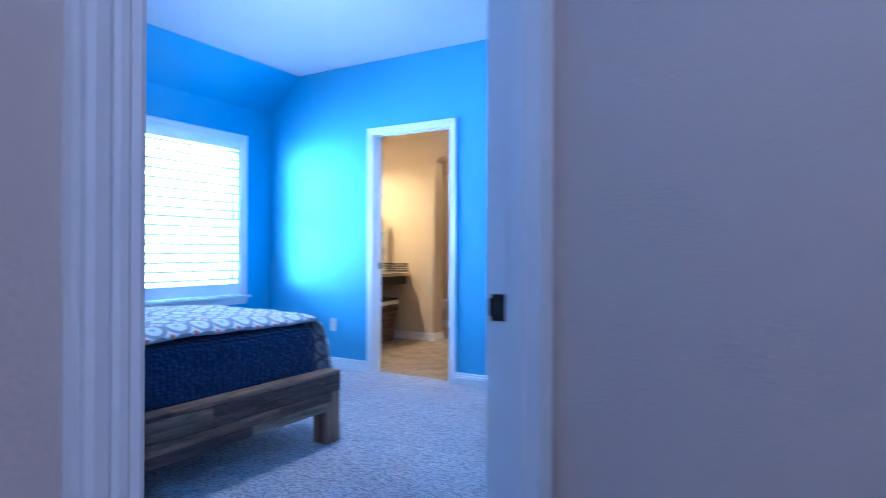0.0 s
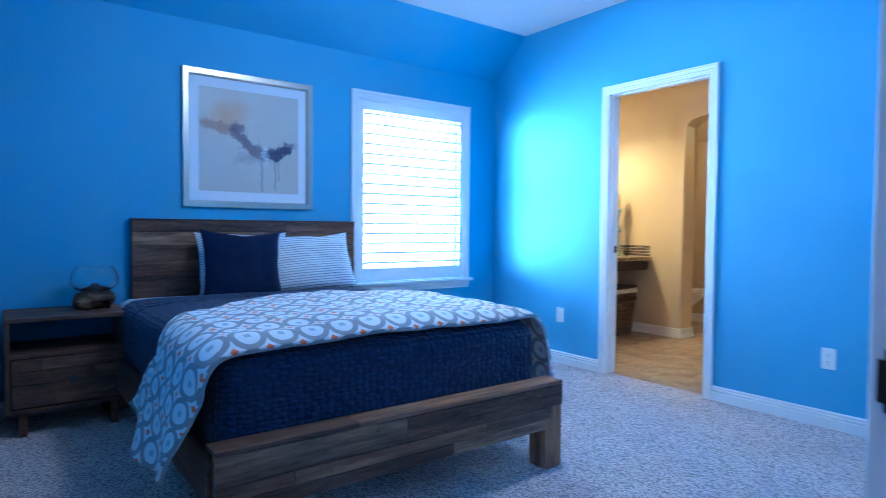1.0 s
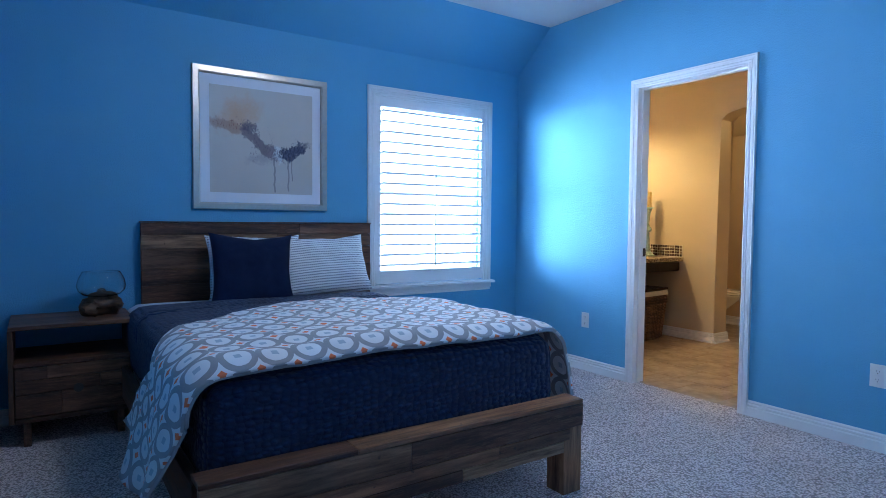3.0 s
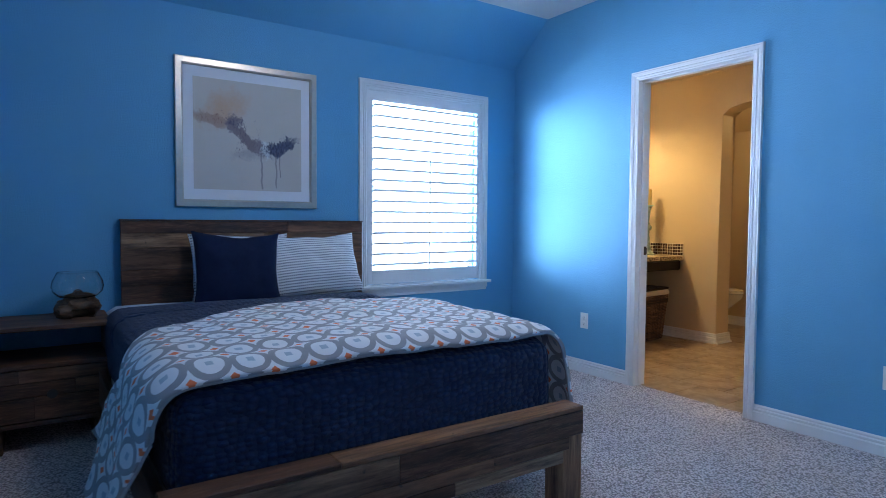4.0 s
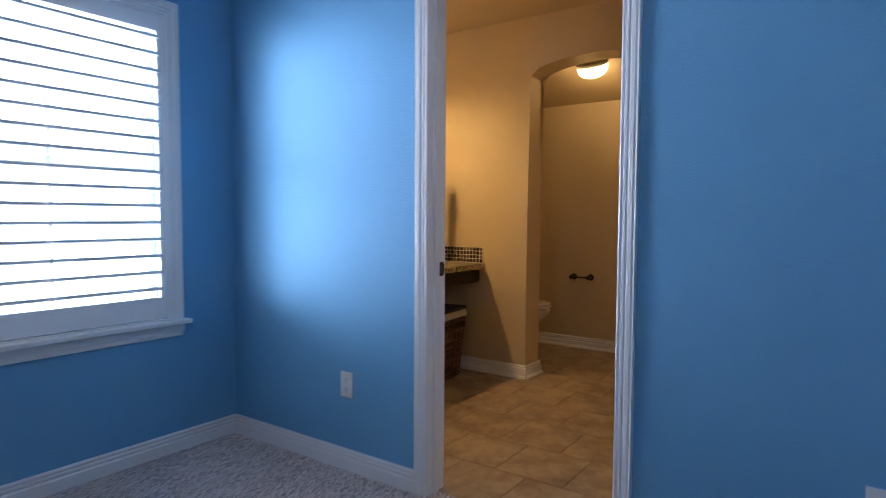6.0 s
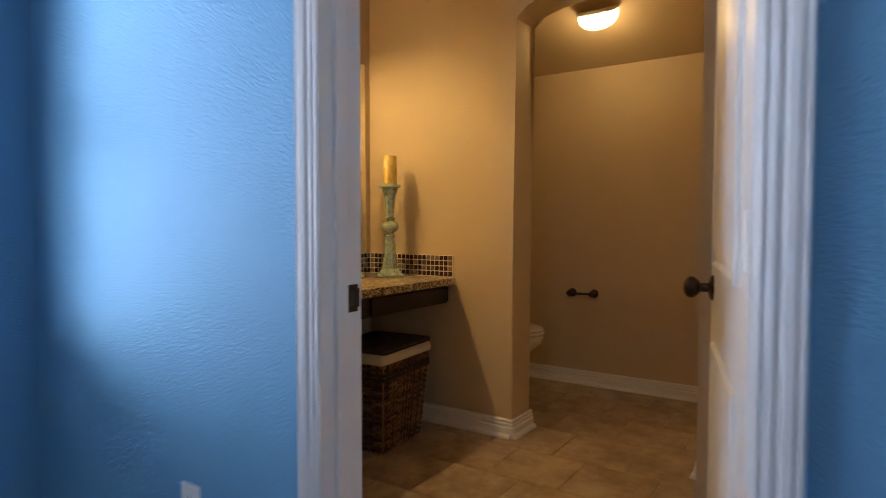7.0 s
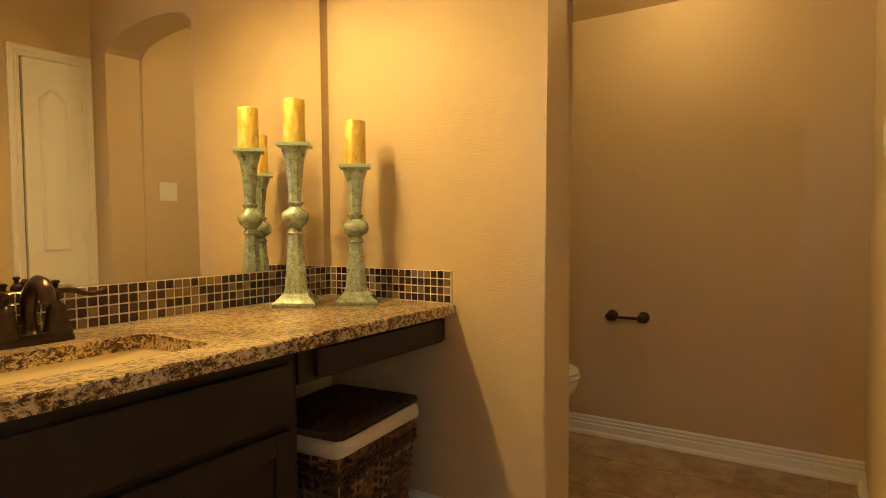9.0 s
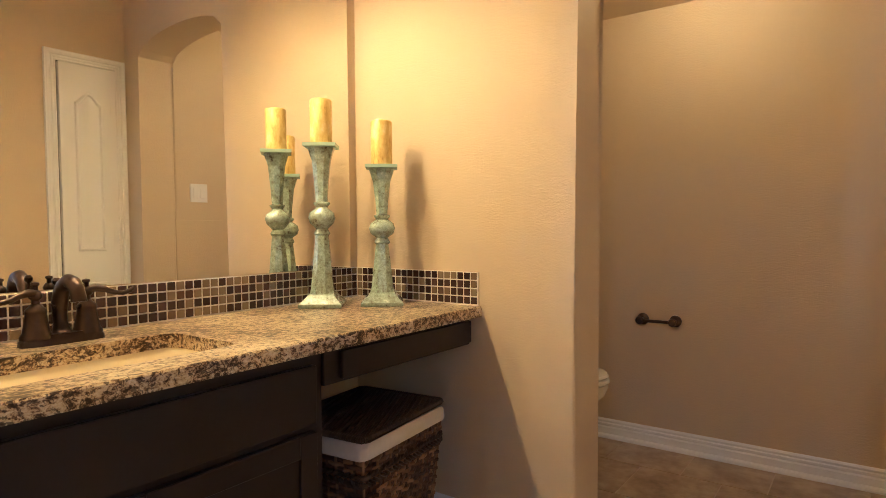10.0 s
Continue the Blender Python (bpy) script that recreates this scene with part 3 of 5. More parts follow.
def strike(parent, m):
    plate = bmesh.new()
    for x0, x1, z0, z1 in ((-0.016, 0.016, 0.014, 0.029), (-0.016, 0.016, -0.029, -0.014), (-0.016, -0.009, -0.014, 0.014), (0.010, 0.016, -0.014, 0.014)):
        box(plate, x0, x1, 0, 0.0025, z0, z1)
    box(plate, 0.016, 0.022, -0.004, 0.0025, -0.020, 0.020, 0.001)
    plate.transform(m)
    p = part("strike_plate", plate, BRONZE, parent, "dark bronze strike plate")
    hole = boxed(-0.009, 0.010, -0.001, 0.0012, -0.014, 0.014)
    hole.transform(m)
    part("latch_hole", hole, SLOT, p)


strike(bath_frame, Matrix.Translation((DX0, 0.096, 0.928)) @ Matrix.Rotation(radians(-90), 4, "Z") @ Matrix.Diagonal((-1, 1, 1, 1)))
strike(hall_frame, Matrix.Translation((EX0 + 0.017, GY1, 0.938)) @ Matrix.Rotation(radians(180), 4, "Z"))

# ---- window and shutter ----
win = thing("window_1", "white window with an open plantation shutter, blown out by daylight", "window", pose(WX, -0.865, OZ0), kind="structure")
WIN0 = Vector((WX, -0.865, OZ0))


def wpart(name, bm, mat, parent=None, label=""):
    bm.transform(Matrix.Translation(-WIN0))
    return part(name, bm, mat, parent or win, label)


bm = bmesh.new()
lines = []
for o, h in CASING:
    pts = [(OY0 - o, OZ0), (OY0 - o, OZ1 + o), (OY1 + o, OZ1 + o), (OY1 + o, OZ0)]
    lines.append([bm.verts.new((WX + h, p, z)) for p, z in pts])
for a, b in zip(lines, lines[1:]):
    for i in range(3):
        bm.faces.new((a[i], a[i + 1], b[i + 1], b[i]))
wpart("casing", bm, TRIM)
wpart("window_sill", boxed(WX - 0.10, WX + 0.052, OY0 - 0.085, OY1 + 0.085, OZ0 - 0.022, OZ0, 0.006, 3), TRIM)
bm = bmesh.new()
box(bm, WX, WX + 0.020, OY0 - 0.065, OY1 + 0.065, OZ0 - 0.060, OZ0 - 0.022, 0.004)
box(bm, WX, WX + 0.013, OY0 - 0.060, OY1 + 0.060, OZ0 - 0.082, OZ0 - 0.056, 0.004)
wpart("apron", bm, TRIM)
bm = bmesh.new()
for y0, y1, z0, z1 in ((OY0, OY0 + 0.012, OZ0, OZ1), (OY1 - 0.012, OY1, OZ0, OZ1), (OY0 + 0.012, OY1 - 0.012, OZ1 - 0.012, OZ1), (OY0 + 0.012, OY1 - 0.012, OZ0 + 0.001, OZ0 + 0.006)):
    box(bm, WX - 0.012, WX + 0.006, y0, y1, z0, z1, 0.0015)
wpart("shutter_frame", bm, SHUTTER)
LY0, LY1, LZ0, LZ1 = -1.335, -0.390, 0.757, 1.988
bm = bmesh.new()
for y0, y1, z0, z1 in ((OY0 + 0.014, LY0, OZ0 + 0.012, OZ1 - 0.014), (LY1, OY1 - 0.014, OZ0 + 0.012, OZ1 - 0.014), (LY0, LY1, LZ1, OZ1 - 0.014), (LY0, LY1, OZ0 + 0.012, LZ0)):
    box(bm, WX - 0.022, WX + 0.003, y0, y1, z0, z1, 0.0015)
panel = wpart("shutter_panel", bm, SHUTTER)
COUNT = 16
step = (LZ1 - LZ0) / COUNT
blade = boxed(-0.043, 0.043, LY0 + 0.002, LY1 - 0.002, -0.007, 0.007, 0.0015, 1)
bmesh.ops.rotate(blade, verts=blade.verts, cent=(0, 0, 0), matrix=Matrix.Rotation(radians(-10), 3, "Y"))
blade_mesh = mesh_of("louvre", blade, SHUTTER)
for i in range(COUNT):
    ob = new("louvre", blade_mesh)
    ob.parent = panel
    ob.location = Vector((WX - 0.012, 0, LZ0 + (i + 0.5) * step)) - WIN0
wpart("tilt_rod", boxed(WX + 0.033, WX + 0.043, -0.868, -0.858, LZ0 + 0.012, LZ1 - 0.40, 0.002), SHUTTER, panel)
bm = bmesh.new()
for y0, y1, z0, z1 in ((OY0, OY0 + 0.045, OZ0, OZ1), (OY1 - 0.045, OY1, OZ0, OZ1), (OY0 + 0.045, OY1 - 0.045, OZ1 - 0.045, OZ1), (OY0 + 0.045, OY1 - 0.045, OZ0, OZ0 + 0.05), (OY0 + 0.045, OY1 - 0.045, 1.35, 1.39)):
    box(bm, WX - 0.145, WX - 0.105, y0, y1, z0, z1, 0.003)
wpart("window_frame", bm, FRAME_VINYL)
for z0, z1 in ((OZ0 + 0.05, 1.35), (1.39, OZ1 - 0.045)):
    g = wpart("pane", boxed(WX - 0.128, WX - 0.124, OY0 + 0.045, OY1 - 0.045, z0, z1), WINDOW_GLASS)
    g.visible_shadow = False
for z in (0.86, 1.40, 1.86):
    wpart("hinge", boxed(WX + 0.002, WX + 0.009, OY1 - 0.019, OY1 - 0.008, z - 0.03, z + 0.03, 0.002), SHUTTER, panel)


def outlet(name, m, label):
    ob = thing(name, label, "outlet", m)
    part("plate", boxed(-0.036, 0.036, -0.006, 0, -0.058, 0.058, 0.003, 2), PLASTIC, ob)
    for z in (-0.021, 0.021):
        face = part("socket_face", lathe([(0.0165, 0.0), (0.0165, 0.0022), (0.015, 0.003)], 20), PLASTIC, ob)
        face.data.transform(Matrix.Translation((0, -0.006, z)) @ Matrix.Rotation(radians(90), 4, "X"))
        bm = bmesh.new()
        box(bm, -0.0075, -0.0055, -0.0095, -0.0085, z - 0.001, z + 0.007)
        box(bm, 0.0055, 0.0075, -0.0095, -0.0085, z - 0.001, z + 0.007)
        box(bm, -0.002, 0.002, -0.0095, -0.0085, z - 0.010, z - 0.006)
        part("slots", bm, SLOT, face)
    return ob


outlet("outlet", pose(-0.394, NY, 0.388), "white duplex outlet low on the blue wall")
outlet("outlet", pose(1.548, NY, 0.380), "white duplex outlet low on the blue wall")

# ---- picture ----
PY0, PY1, PZ0, PZ1 = -2.662, -1.772, 1.200, 2.098
pic = thing("framed_picture", "abstract print in a champagne silver frame with white mat", "picture", pose(WX, (PY0 + PY1) / 2, (PZ0 + PZ1) / 2))
PW, PH = (PY1 - PY0) / 2, (PZ1 - PZ0) / 2
prof = [(0.0, 0.0), (0.0, 0.024), (0.003, 0.028), (0.036, 0.0285), (0.039, 0.024), (0.043, 0.022), (0.045, 0.012), (0.045, 0.0)]
bm = bmesh.new()
rings = []
for o, h in prof:
    rings.append([bm.verts.new((h, s * (PW - o), t * (PH - o))) for s, t in ((-1, -1), (1, -1), (1, 1), (-1, 1))])
for a, b in zip(rings, rings[1:]):
    for i in range(4):
        bm.faces.new((a[i], a[(i + 1) % 4], b[(i + 1) % 4], b[i]))
part("frame", bm, CHAMPAGNE, pic)
part("mat_board", boxed(0.002, 0.008, -PW + 0.046, PW - 0.046, -PH + 0.046, PH - 0.046), MATBOARD, pic)
part("print", boxed(0.008, 0.0095, -0.341, 0.341, -0.340, 0.340), PAINTING, pic, "loose ochre, plum and indigo washes")

# ---- bed ----
BX0, BX1, BYA, BYB = WX + 0.012, 1.052, -3.115, -1.576
BC = Vector((0.0, (BYA + BYB) / 2, 0.0))
bed = thing("bed", "made-up bed with a low reclaimed plank frame", "bed", Matrix.Translation(BC))


def bpart(name, bm, mat, parent=None, label="", smooth=False):
    bm.transform(Matrix.Translation(-BC))
    return part(name, bm, mat, parent or bed, label, smooth)


rng = random.Random(5)
# headboard: rows of planks of uneven length on a backing
HY0, HY1 = -2.965, -1.452
head = bpart("headboard", boxed(BX0, BX0 + 0.03, HY0 + 0.004, HY1 - 0.004, 0.10, 1.095), WOOD_Y, None, "patchwork of dark reclaimed planks")
rows = [0.12, 0.24, 0.34, 0.46, 0.555, 0.625, 0.735, 0.83, 0.955, 1.040, 1.112]
for i, (z0, z1) in enumerate(zip(rows, rows[1:])):
    cuts = [HY0, HY0 + rng.uniform(0.45, 1.05), HY1]
    for y0, y1 in zip(cuts, cuts[1:]):
        d = rng.uniform(0.056, 0.060)
        bpart("plank", boxed(BX0 + 0.03, BX0 + d, y0 + 0.0008, y1 - 0.0008, z0 + 0.0008, z1 - 0.0008, 0.002, 1), WOOD_Y, head)
bpart("cap", boxed(BX0, BX0 + 0.064, HY0 - 0.002, HY1 + 0.002, 1.112, 1.120, 0.002, 1), WOOD_Y, head)
# footboard
foot = bpart("footboard", boxed(BX1 - 0.055, BX1 - 0.018, BYA + 0.01, BYB - 0.01, 0.195, 0.372), WOOD_Y, None, "reclaimed plank footboard")
for z0, z1, ys in ((0.282, 0.374, (BYA, -2.42, BYB)), (0.232, 0.280, (BYA, -2.86, -2.03, BYB - 0.075)), (0.184, 0.230, (BYA, -2.20, BYB - 0.105))):
    for y0, y1 in zip(ys, ys[1:]):
        bpart("plank", boxed(BX1 - 0.018, BX1 + rng.uniform(-0.001, 0.0015), y0 + 0.0008, y1 - 0.0008, z0, z1, 0.002, 1), WOOD_Y, foot)
for y0, y1 in ((BYA, -2.62), (-2.62, BYB)):
    bpart("plank", boxed(BX1 - 0.10, BX1, y0 + 0.0008, y1 - 0.0008, 0.376, 0.393, 0.002, 1), WOOD_Y, foot)
for y0, y1 in ((BYA + 0.02, BYA + 0.125), (BYB - 0.105, BYB)):
    leg = bpart("leg", boxed(BX1 - 0.105, BX1 - 0.003, y0, y1 - 0.002, 0.0, 0.374, 0.003, 1), WOOD_Z)
    bpart("leg", boxed(BX0 + 0.07, BX0 + 0.17, y0, y1 - 0.002, 0.0, 0.30, 0.003, 1), WOOD_Z)
for y0 in (BYA + 0.002, BYB - 0.032):
    bpart("side_rail", boxed(BX0 + 0.06, BX1 - 0.10, y0, y0 + 0.030, 0.19, 0.36, 0.003, 1), WOOD_X)


def soft_slab(x0, x1, y0, y1, z0, z1, r, puff=0.02, wrinkle=0.004, seed=0.0):
    """A padded, rounded slab with a gentle crown."""
    bm = bmesh.new()
    box(bm, x0, x1, y0, y1, z0, z1)
    bmesh.ops.subdivide_edges(bm, edges=bm.edges, cuts=24, use_grid_fill=True)
    hx, hy, hz = (x1 - x0) / 2, (y1 - y0) / 2, (z1 - z0) / 2
    c = Vector(((x0 + x1) / 2, (y0 + y1) / 2, (z0 + z1) / 2))
    for v in bm.verts:
        p = v.co - c
        q = Vector([max(-h + r, min(h - r, t)) for t, h in zip(p, (hx, hy, hz))])
        d = p - q
        if d.length > 1e-6:
            d = d.normalized() * r
        w = noise.noise(Vector((p.x * 3 + seed, p.y * 3, p.z * 4))) * wrinkle
        crown = puff * max(0.0, 1 - (p.x / hx) ** 2) * max(0.0, 1 - (p.y / hy) ** 2) * (1 if p.z > 0 else 0)
        v.co = c + q + d + Vector((0, 0, crown)) + (d.normalized() * w if d.length > 0 else Vector((0, 0, w)))
    return bm


mattress = thing("mattress", "mattress with a pale printed sheet on the bed frame", "mattress", Matrix.Translation(BC))
bm = soft_slab(BX0 + 0.07, 0.900, BYA + 0.055, BYB - 0.055, 0.22, 0.640, 0.07, puff=0.01)
bm.transform(Matrix.Translation(-BC))
part("sheet", bm, SHEET, mattress, "", True)
coverlet = thing("coverlet", "navy blue quilted coverlet spread over the mattress", "bedspread", Matrix.Translation(BC))
bm = soft_slab(-0.93, 0.945, BYA + 0.040, BYB - 0.040, 0.290, 0.655, 0.085, puff=0.028, wrinkle=0.006)
bm.transform(Matrix.Translation(-BC))
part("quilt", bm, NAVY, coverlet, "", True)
bm = soft_slab(-0.80, -0.42, BYA + 0.032, BYB - 0.032, 0.46, 0.672, 0.09, puff=0.012, wrinkle=0.012, seed=4)
bm.transform(Matrix.Translation(-BC))
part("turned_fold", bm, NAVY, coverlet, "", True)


def duvet():
    """A printed cover laid over the foot half of the bed: it hangs far down one side, a little over the other."""
    bm = bmesh.new()
    uvl = bm.loops.layers.uv.new("UVMap")
    top, r = 0.692, 0.12
    ya, yb = BYA - 0.012, BYB + 0.012
    n_u, n_v = 90, 150
    south, north = 0.41, 0.35          # lengths that hang down
    flat = (yb - ya) - 2 * r
    arc = r * math.pi / 2
    total = south + arc + flat + arc + north
    grid, uvs = [], []
    for j in range(n_v + 1):
        s = total * j / n_v
        if s < south:
            y, z, nrm = ya, top - r - (south - s), Vector((0, -1, 0))
        elif s < south + arc:
            a = (s - south) / r
            y, z, nrm = ya + r - r * math.cos(a), top - r + r * math.sin(a), Vector((0, -math.cos(a), math.sin(a)))
        elif s < south + arc + flat:
            y, z, nrm = ya + r + (s - south - arc), top, Vector((0, 0, 1))
        elif s < south + 2 * arc + flat:
            a = (s - south - arc - flat) / r
            y, z, nrm = yb - r + r * math.sin(a), top - r + r * math.cos(a), Vector((0, math.sin(a), math.cos(a)))
        else:
            y, z, nrm = yb, top - r - (s - south - 2 * arc - flat), Vector((0, 1, 0))
        hang_s = max(0.0, south - s) / south
        hang_n = max(0.0, s - (total - north)) / north
        across = (y - ya) / (yb - ya)
        x0 = -0.02 + 0.40 * (1 - across) ** 3 - 0.17 * math.sin(across * 2.8) - 0.13 * hang_s + 0.10 * hang_n
        x1 = 0.925 + 0.020 * (1 - across) - 0.006 * math.sin(across * 7.0 + 0.6) - 0.02 * hang_s + 0.06 * hang_n
        x1 -= 0.03 * hang_s ** 2
        line, luv = [], []
        for i in range(n_u + 1):
            u = i / n_u
            x = x0 + (x1 - x0) * u
            w = 0.018 * noise.noise(Vector((x * 3.2, s * 2.6, 0.3))) + 0.011 * noise.noise(Vector((x * 8 + 0.6 * s, s * 5, 5.3))) + 0.004 * noise.noise(Vector((x * 22, s * 15, 2.1)))
            fold = 0.024 * math.sin(x * 15 + 2.0 * math.sin(s * 3)) * (hang_s + hang_n) ** 0.8
            sag = -4.2 * max(0.0, x - 0.845) ** 2 * (1 - hang_s) * (1 - hang_n)
            crown = 0.018 * math.sin(math.pi * min(1, max(0, across))) if hang_s + hang_n == 0 else 0.0
            flare = 0.090 * hang_s + 0.02 * hang_n
            short = (0.50 * (1 - u) ** 1.7 + 0.26 * u ** 2) * hang_s * south
            p = Vector((x, y, z + short)) + nrm * (w + fold + flare) + Vector((0, 0, sag + crown))
            line.append(bm.verts.new(p - BC))
            luv.append((x + 10.7 * max(0.0, x - 0.845) ** 3, s))
        grid.append(line)
        uvs.append(luv)
    for j in range(n_v):
        for i in range(n_u):
            f = bm.faces.new((grid[j][i], grid[j][i + 1], grid[j + 1][i + 1], grid[j + 1][i]))
            for loop, (jj, ii) in zip(f.loops, ((j, i), (j, i + 1), (j + 1, i + 1), (j + 1, i))):
                loop[uvl].uv = uvs[jj][ii]
    return bm


def hem_line():
    """The front edge of the cover, read from its mesh layout: the last spot of every row."""
    rows = 151
    across = 91
    return [cover.data.vertices[j * across + across - 1].co.copy() for j in range(rows)]


dv = thing("duvet", "white duvet with grey rings and orange squares across the bed", "duvet", Matrix.Translation(BC))
cover = part("cover", duvet(), DUVET, dv, "", True)
thick = cover.modifiers.new("thickness", "SOLIDIFY")
thick.thickness, thick.offset = 0.016, 1.0
part("hem", tube([p + Vector((0.0, 0.0, 0.004)) for p in hem_line()], 0.006, 8), DUVET_HEM, dv, "grey stitched hem", True)


def pillow(name, label, category, m, w, h, t, mat, material_label="", sag=0.07):
    """A stuffed pillow standing in its own x-z plane; w, h, t: width, height, thickness."""
    ob = thing(name, label, category, m)
    bm = bmesh.new()
    uvl = bm.loops.layers.uv.new("UVMap")
    n = 28
    for side in (1, -1):
        g = []
        for j in range(n + 1):
            line = []
            for i in range(n + 1):
                u, v = 2 * i / n - 1, 2 * j / n - 1
                x = u * w / 2 * (1 - sag * (1 - v * v) * abs(u) ** 3) + 0.008 * noise.noise(Vector((u * 1.5, v * 2.5, w * 7)))
                z = v * h / 2 * (1 - sag * (1 - u * u) * abs(v) ** 3 * (1.5 if v > 0 else 0.5)) + 0.010 * noise.noise(Vector((u * 2.5, v * 1.5, w * 3)))
                body = max(0.0, (1 - abs(u) ** 2.6)) ** 0.55 * max(0.0, (1 - abs(v) ** 2.6)) ** 0.55
                d = side * (t / 2 * body + 0.002) + 0.013 * noise.noise(Vector((u * 2.4, v * 2.4, side * 3.0 + w * 9))) * body + 0.004 * noise.noise(Vector((u * 7, v * 7, side + w))) * body
                line.append(bm.verts.new((x, d, z)))
            g.append(line)
        for j in range(n):
            for i in range(n):
                f = bm.faces.new((g[j][i], g[j][i + 1], g[j + 1][i + 1], g[j + 1][i]))
                for loop in f.loops:
                    loop[uvl].uv = (loop.vert.co.x, loop.vert.co.z)
    bmesh.ops.remove_doubles(bm, verts=bm.verts, dist=0.006)
    part("cushion_cover", bm, mat, ob, material_label, True)
    return ob


def lean(x, y, z, tilt, turn=0.0, roll=0.0):
    """Standing on its lower edge, front towards +x, leaning back by tilt degrees."""
    return Matrix.Translation((x, y, z)) @ Matrix.Rotation(radians(90 + turn), 4, "Z") @ Matrix.Rotation(radians(-tilt), 4, "X") @ Matrix.Rotation(radians(roll), 4, "Y")


pillow("pillow", "white pillow with fine dark dashes leaning on the headboard", "pillow", lean(-1.000, -2.330, 0.842, 17), 0.60, 0.41, 0.16, DASHES)
pillow("pillow", "white pillow with fine dark dashes beside the navy cushion", "pillow", lean(-0.975, -1.895, 0.832, 20, 2, -2.5), 0.68, 0.41, 0.18, DASHES)
pillow("cushion", "square navy blue cushion propped against the white pillows", "cushion", lean(-0.785, -2.415, 0.832, 16, -4, 1.5), 0.49, 0.46, 0.16, NAVY_LINEN, "", 0.11)

# ---- nightstand ----
NS = Vector((-0.975, -3.322, 0.0))
ns = thing("nightstand", "reclaimed wood nightstand with an open shelf and a drawer", "nightstand", Matrix.Translation(NS) @ Matrix.Diagonal((1, 1, 1.024, 1)))
hx, hy = 0.225, 0.268
part("top", boxed(-hx, hx + 0.006, -hy - 0.008, hy + 0.008, 0.572, 0.592, 0.003, 1), STAND_Y, ns)
for s in (-1, 1):
    part("side", boxed(-hx, hx, s * hy - (0.0 if s > 0 else -0.0) - 0.011, s * hy + 0.011, 0.125, 0.571, 0.002, 1), STAND_Z, ns)
part("shelf", boxed(-hx, hx - 0.004, -hy + 0.0125, hy - 0.0125, 0.395, 0.415, 0.002, 1), STAND_Y, ns)
part("bottom", boxed(-hx, hx, -hy + 0.0125, hy - 0.0125, 0.125, 0.145, 0.002, 1), STAND_Y, ns)
part("back", boxed(-hx, -hx + 0.012, -hy + 0.0125, hy - 0.0125, 0.146, 0.394), STAND_Y, ns)
drawer = part("drawer", boxed(-hx + 0.03, hx - 0.022, -hy + 0.018, hy - 0.018, 0.152, 0.390), STAND_Y, ns, "plank drawer with a round finger hole")
for z0, z1, cut in ((0.152, 0.262, -0.06), (0.264, 0.330, 0.11), (0.332, 0.390, -0.12)):
    for y0, y1 in ((-hy + 0.016, cut), (cut, hy - 0.016)):
        part("plank", boxed(hx - 0.021, hx - 0.001, y0 + 0.0006, y1 - 0.0006, z0, z1 - 0.001, 0.0015, 1), STAND_Y, drawer)
part("finger_hole", cylinder(bmesh.new(), 0.022, (hx - 0.006, 0.012, 0.268), (hx + 0.0012, 0.012, 0.268)), SLOT, drawer)
for s in (-1, 1):
    part("foot", boxed(-hx + 0.03, hx - 0.03, s * 0.205 - 0.017, s * 0.205 + 0.017, 0.0, 0.124, 0.003, 1), STAND_X, ns)
part("stretcher", boxed(-0.02, 0.02, -0.187, 0.187, 0.075, 0.115, 0.003, 1), STAND_Y, ns)

# ---- glass bowl on a root ----
bowl = thing("glass_bowl", "blown glass bowl slumped over a chunk of root wood", "bowl", pose(-0.965, -3.185, 0.606, 0, 0, 20) @ Matrix.Scale(1.08, 4))
root = bmesh.new()
bmesh.ops.create_icosphere(root, subdivisions=4, radius=1.0)
for v in root.verts:
    d = v.co.normalized()
    k = 1 + 0.30 * noise.noise(d * 1.7 + Vector((3, 1, 0))) + 0.12 * noise.noise(d * 5)
    v.co = Vector((d.x * 0.068 * k, math.copysign(abs(d.y) ** 0.7, d.y) * 0.090 * k, max(0.0, 0.050 + d.z * 0.066 * k)))
    if abs(v.co.y) < 0.045 and v.co.z < 0.046 and v.co.x > 0.02:
        v.co.x -= 0.045
part("root_base", root, DRIFTWOOD, bowl, "gnarled brown root", True)
outer = [(0.012, 0.094), (0.050, 0.096), (0.086, 0.106), (0.106, 0.128), (0.111, 0.152), (0.106, 0.180), (0.094, 0.205), (0.087, 0.219), (0.089, 0.222)]
inner = [(r - 0.0035, z + (0.003 if i < 3 else 0.0)) for i, (r, z) in enumerate(outer)]
bm = lathe(outer + inner[::-1], 40)
part("glass", bm, BOWL_GLASS, bowl, "clear glass", True)
part("drop", lathe([(0.004, 0.097), (0.020, 0.102), (0.024, 0.118), (0.016, 0.132), (0.003, 0.137)], 20), BOWL_GLASS, bowl, "", True)

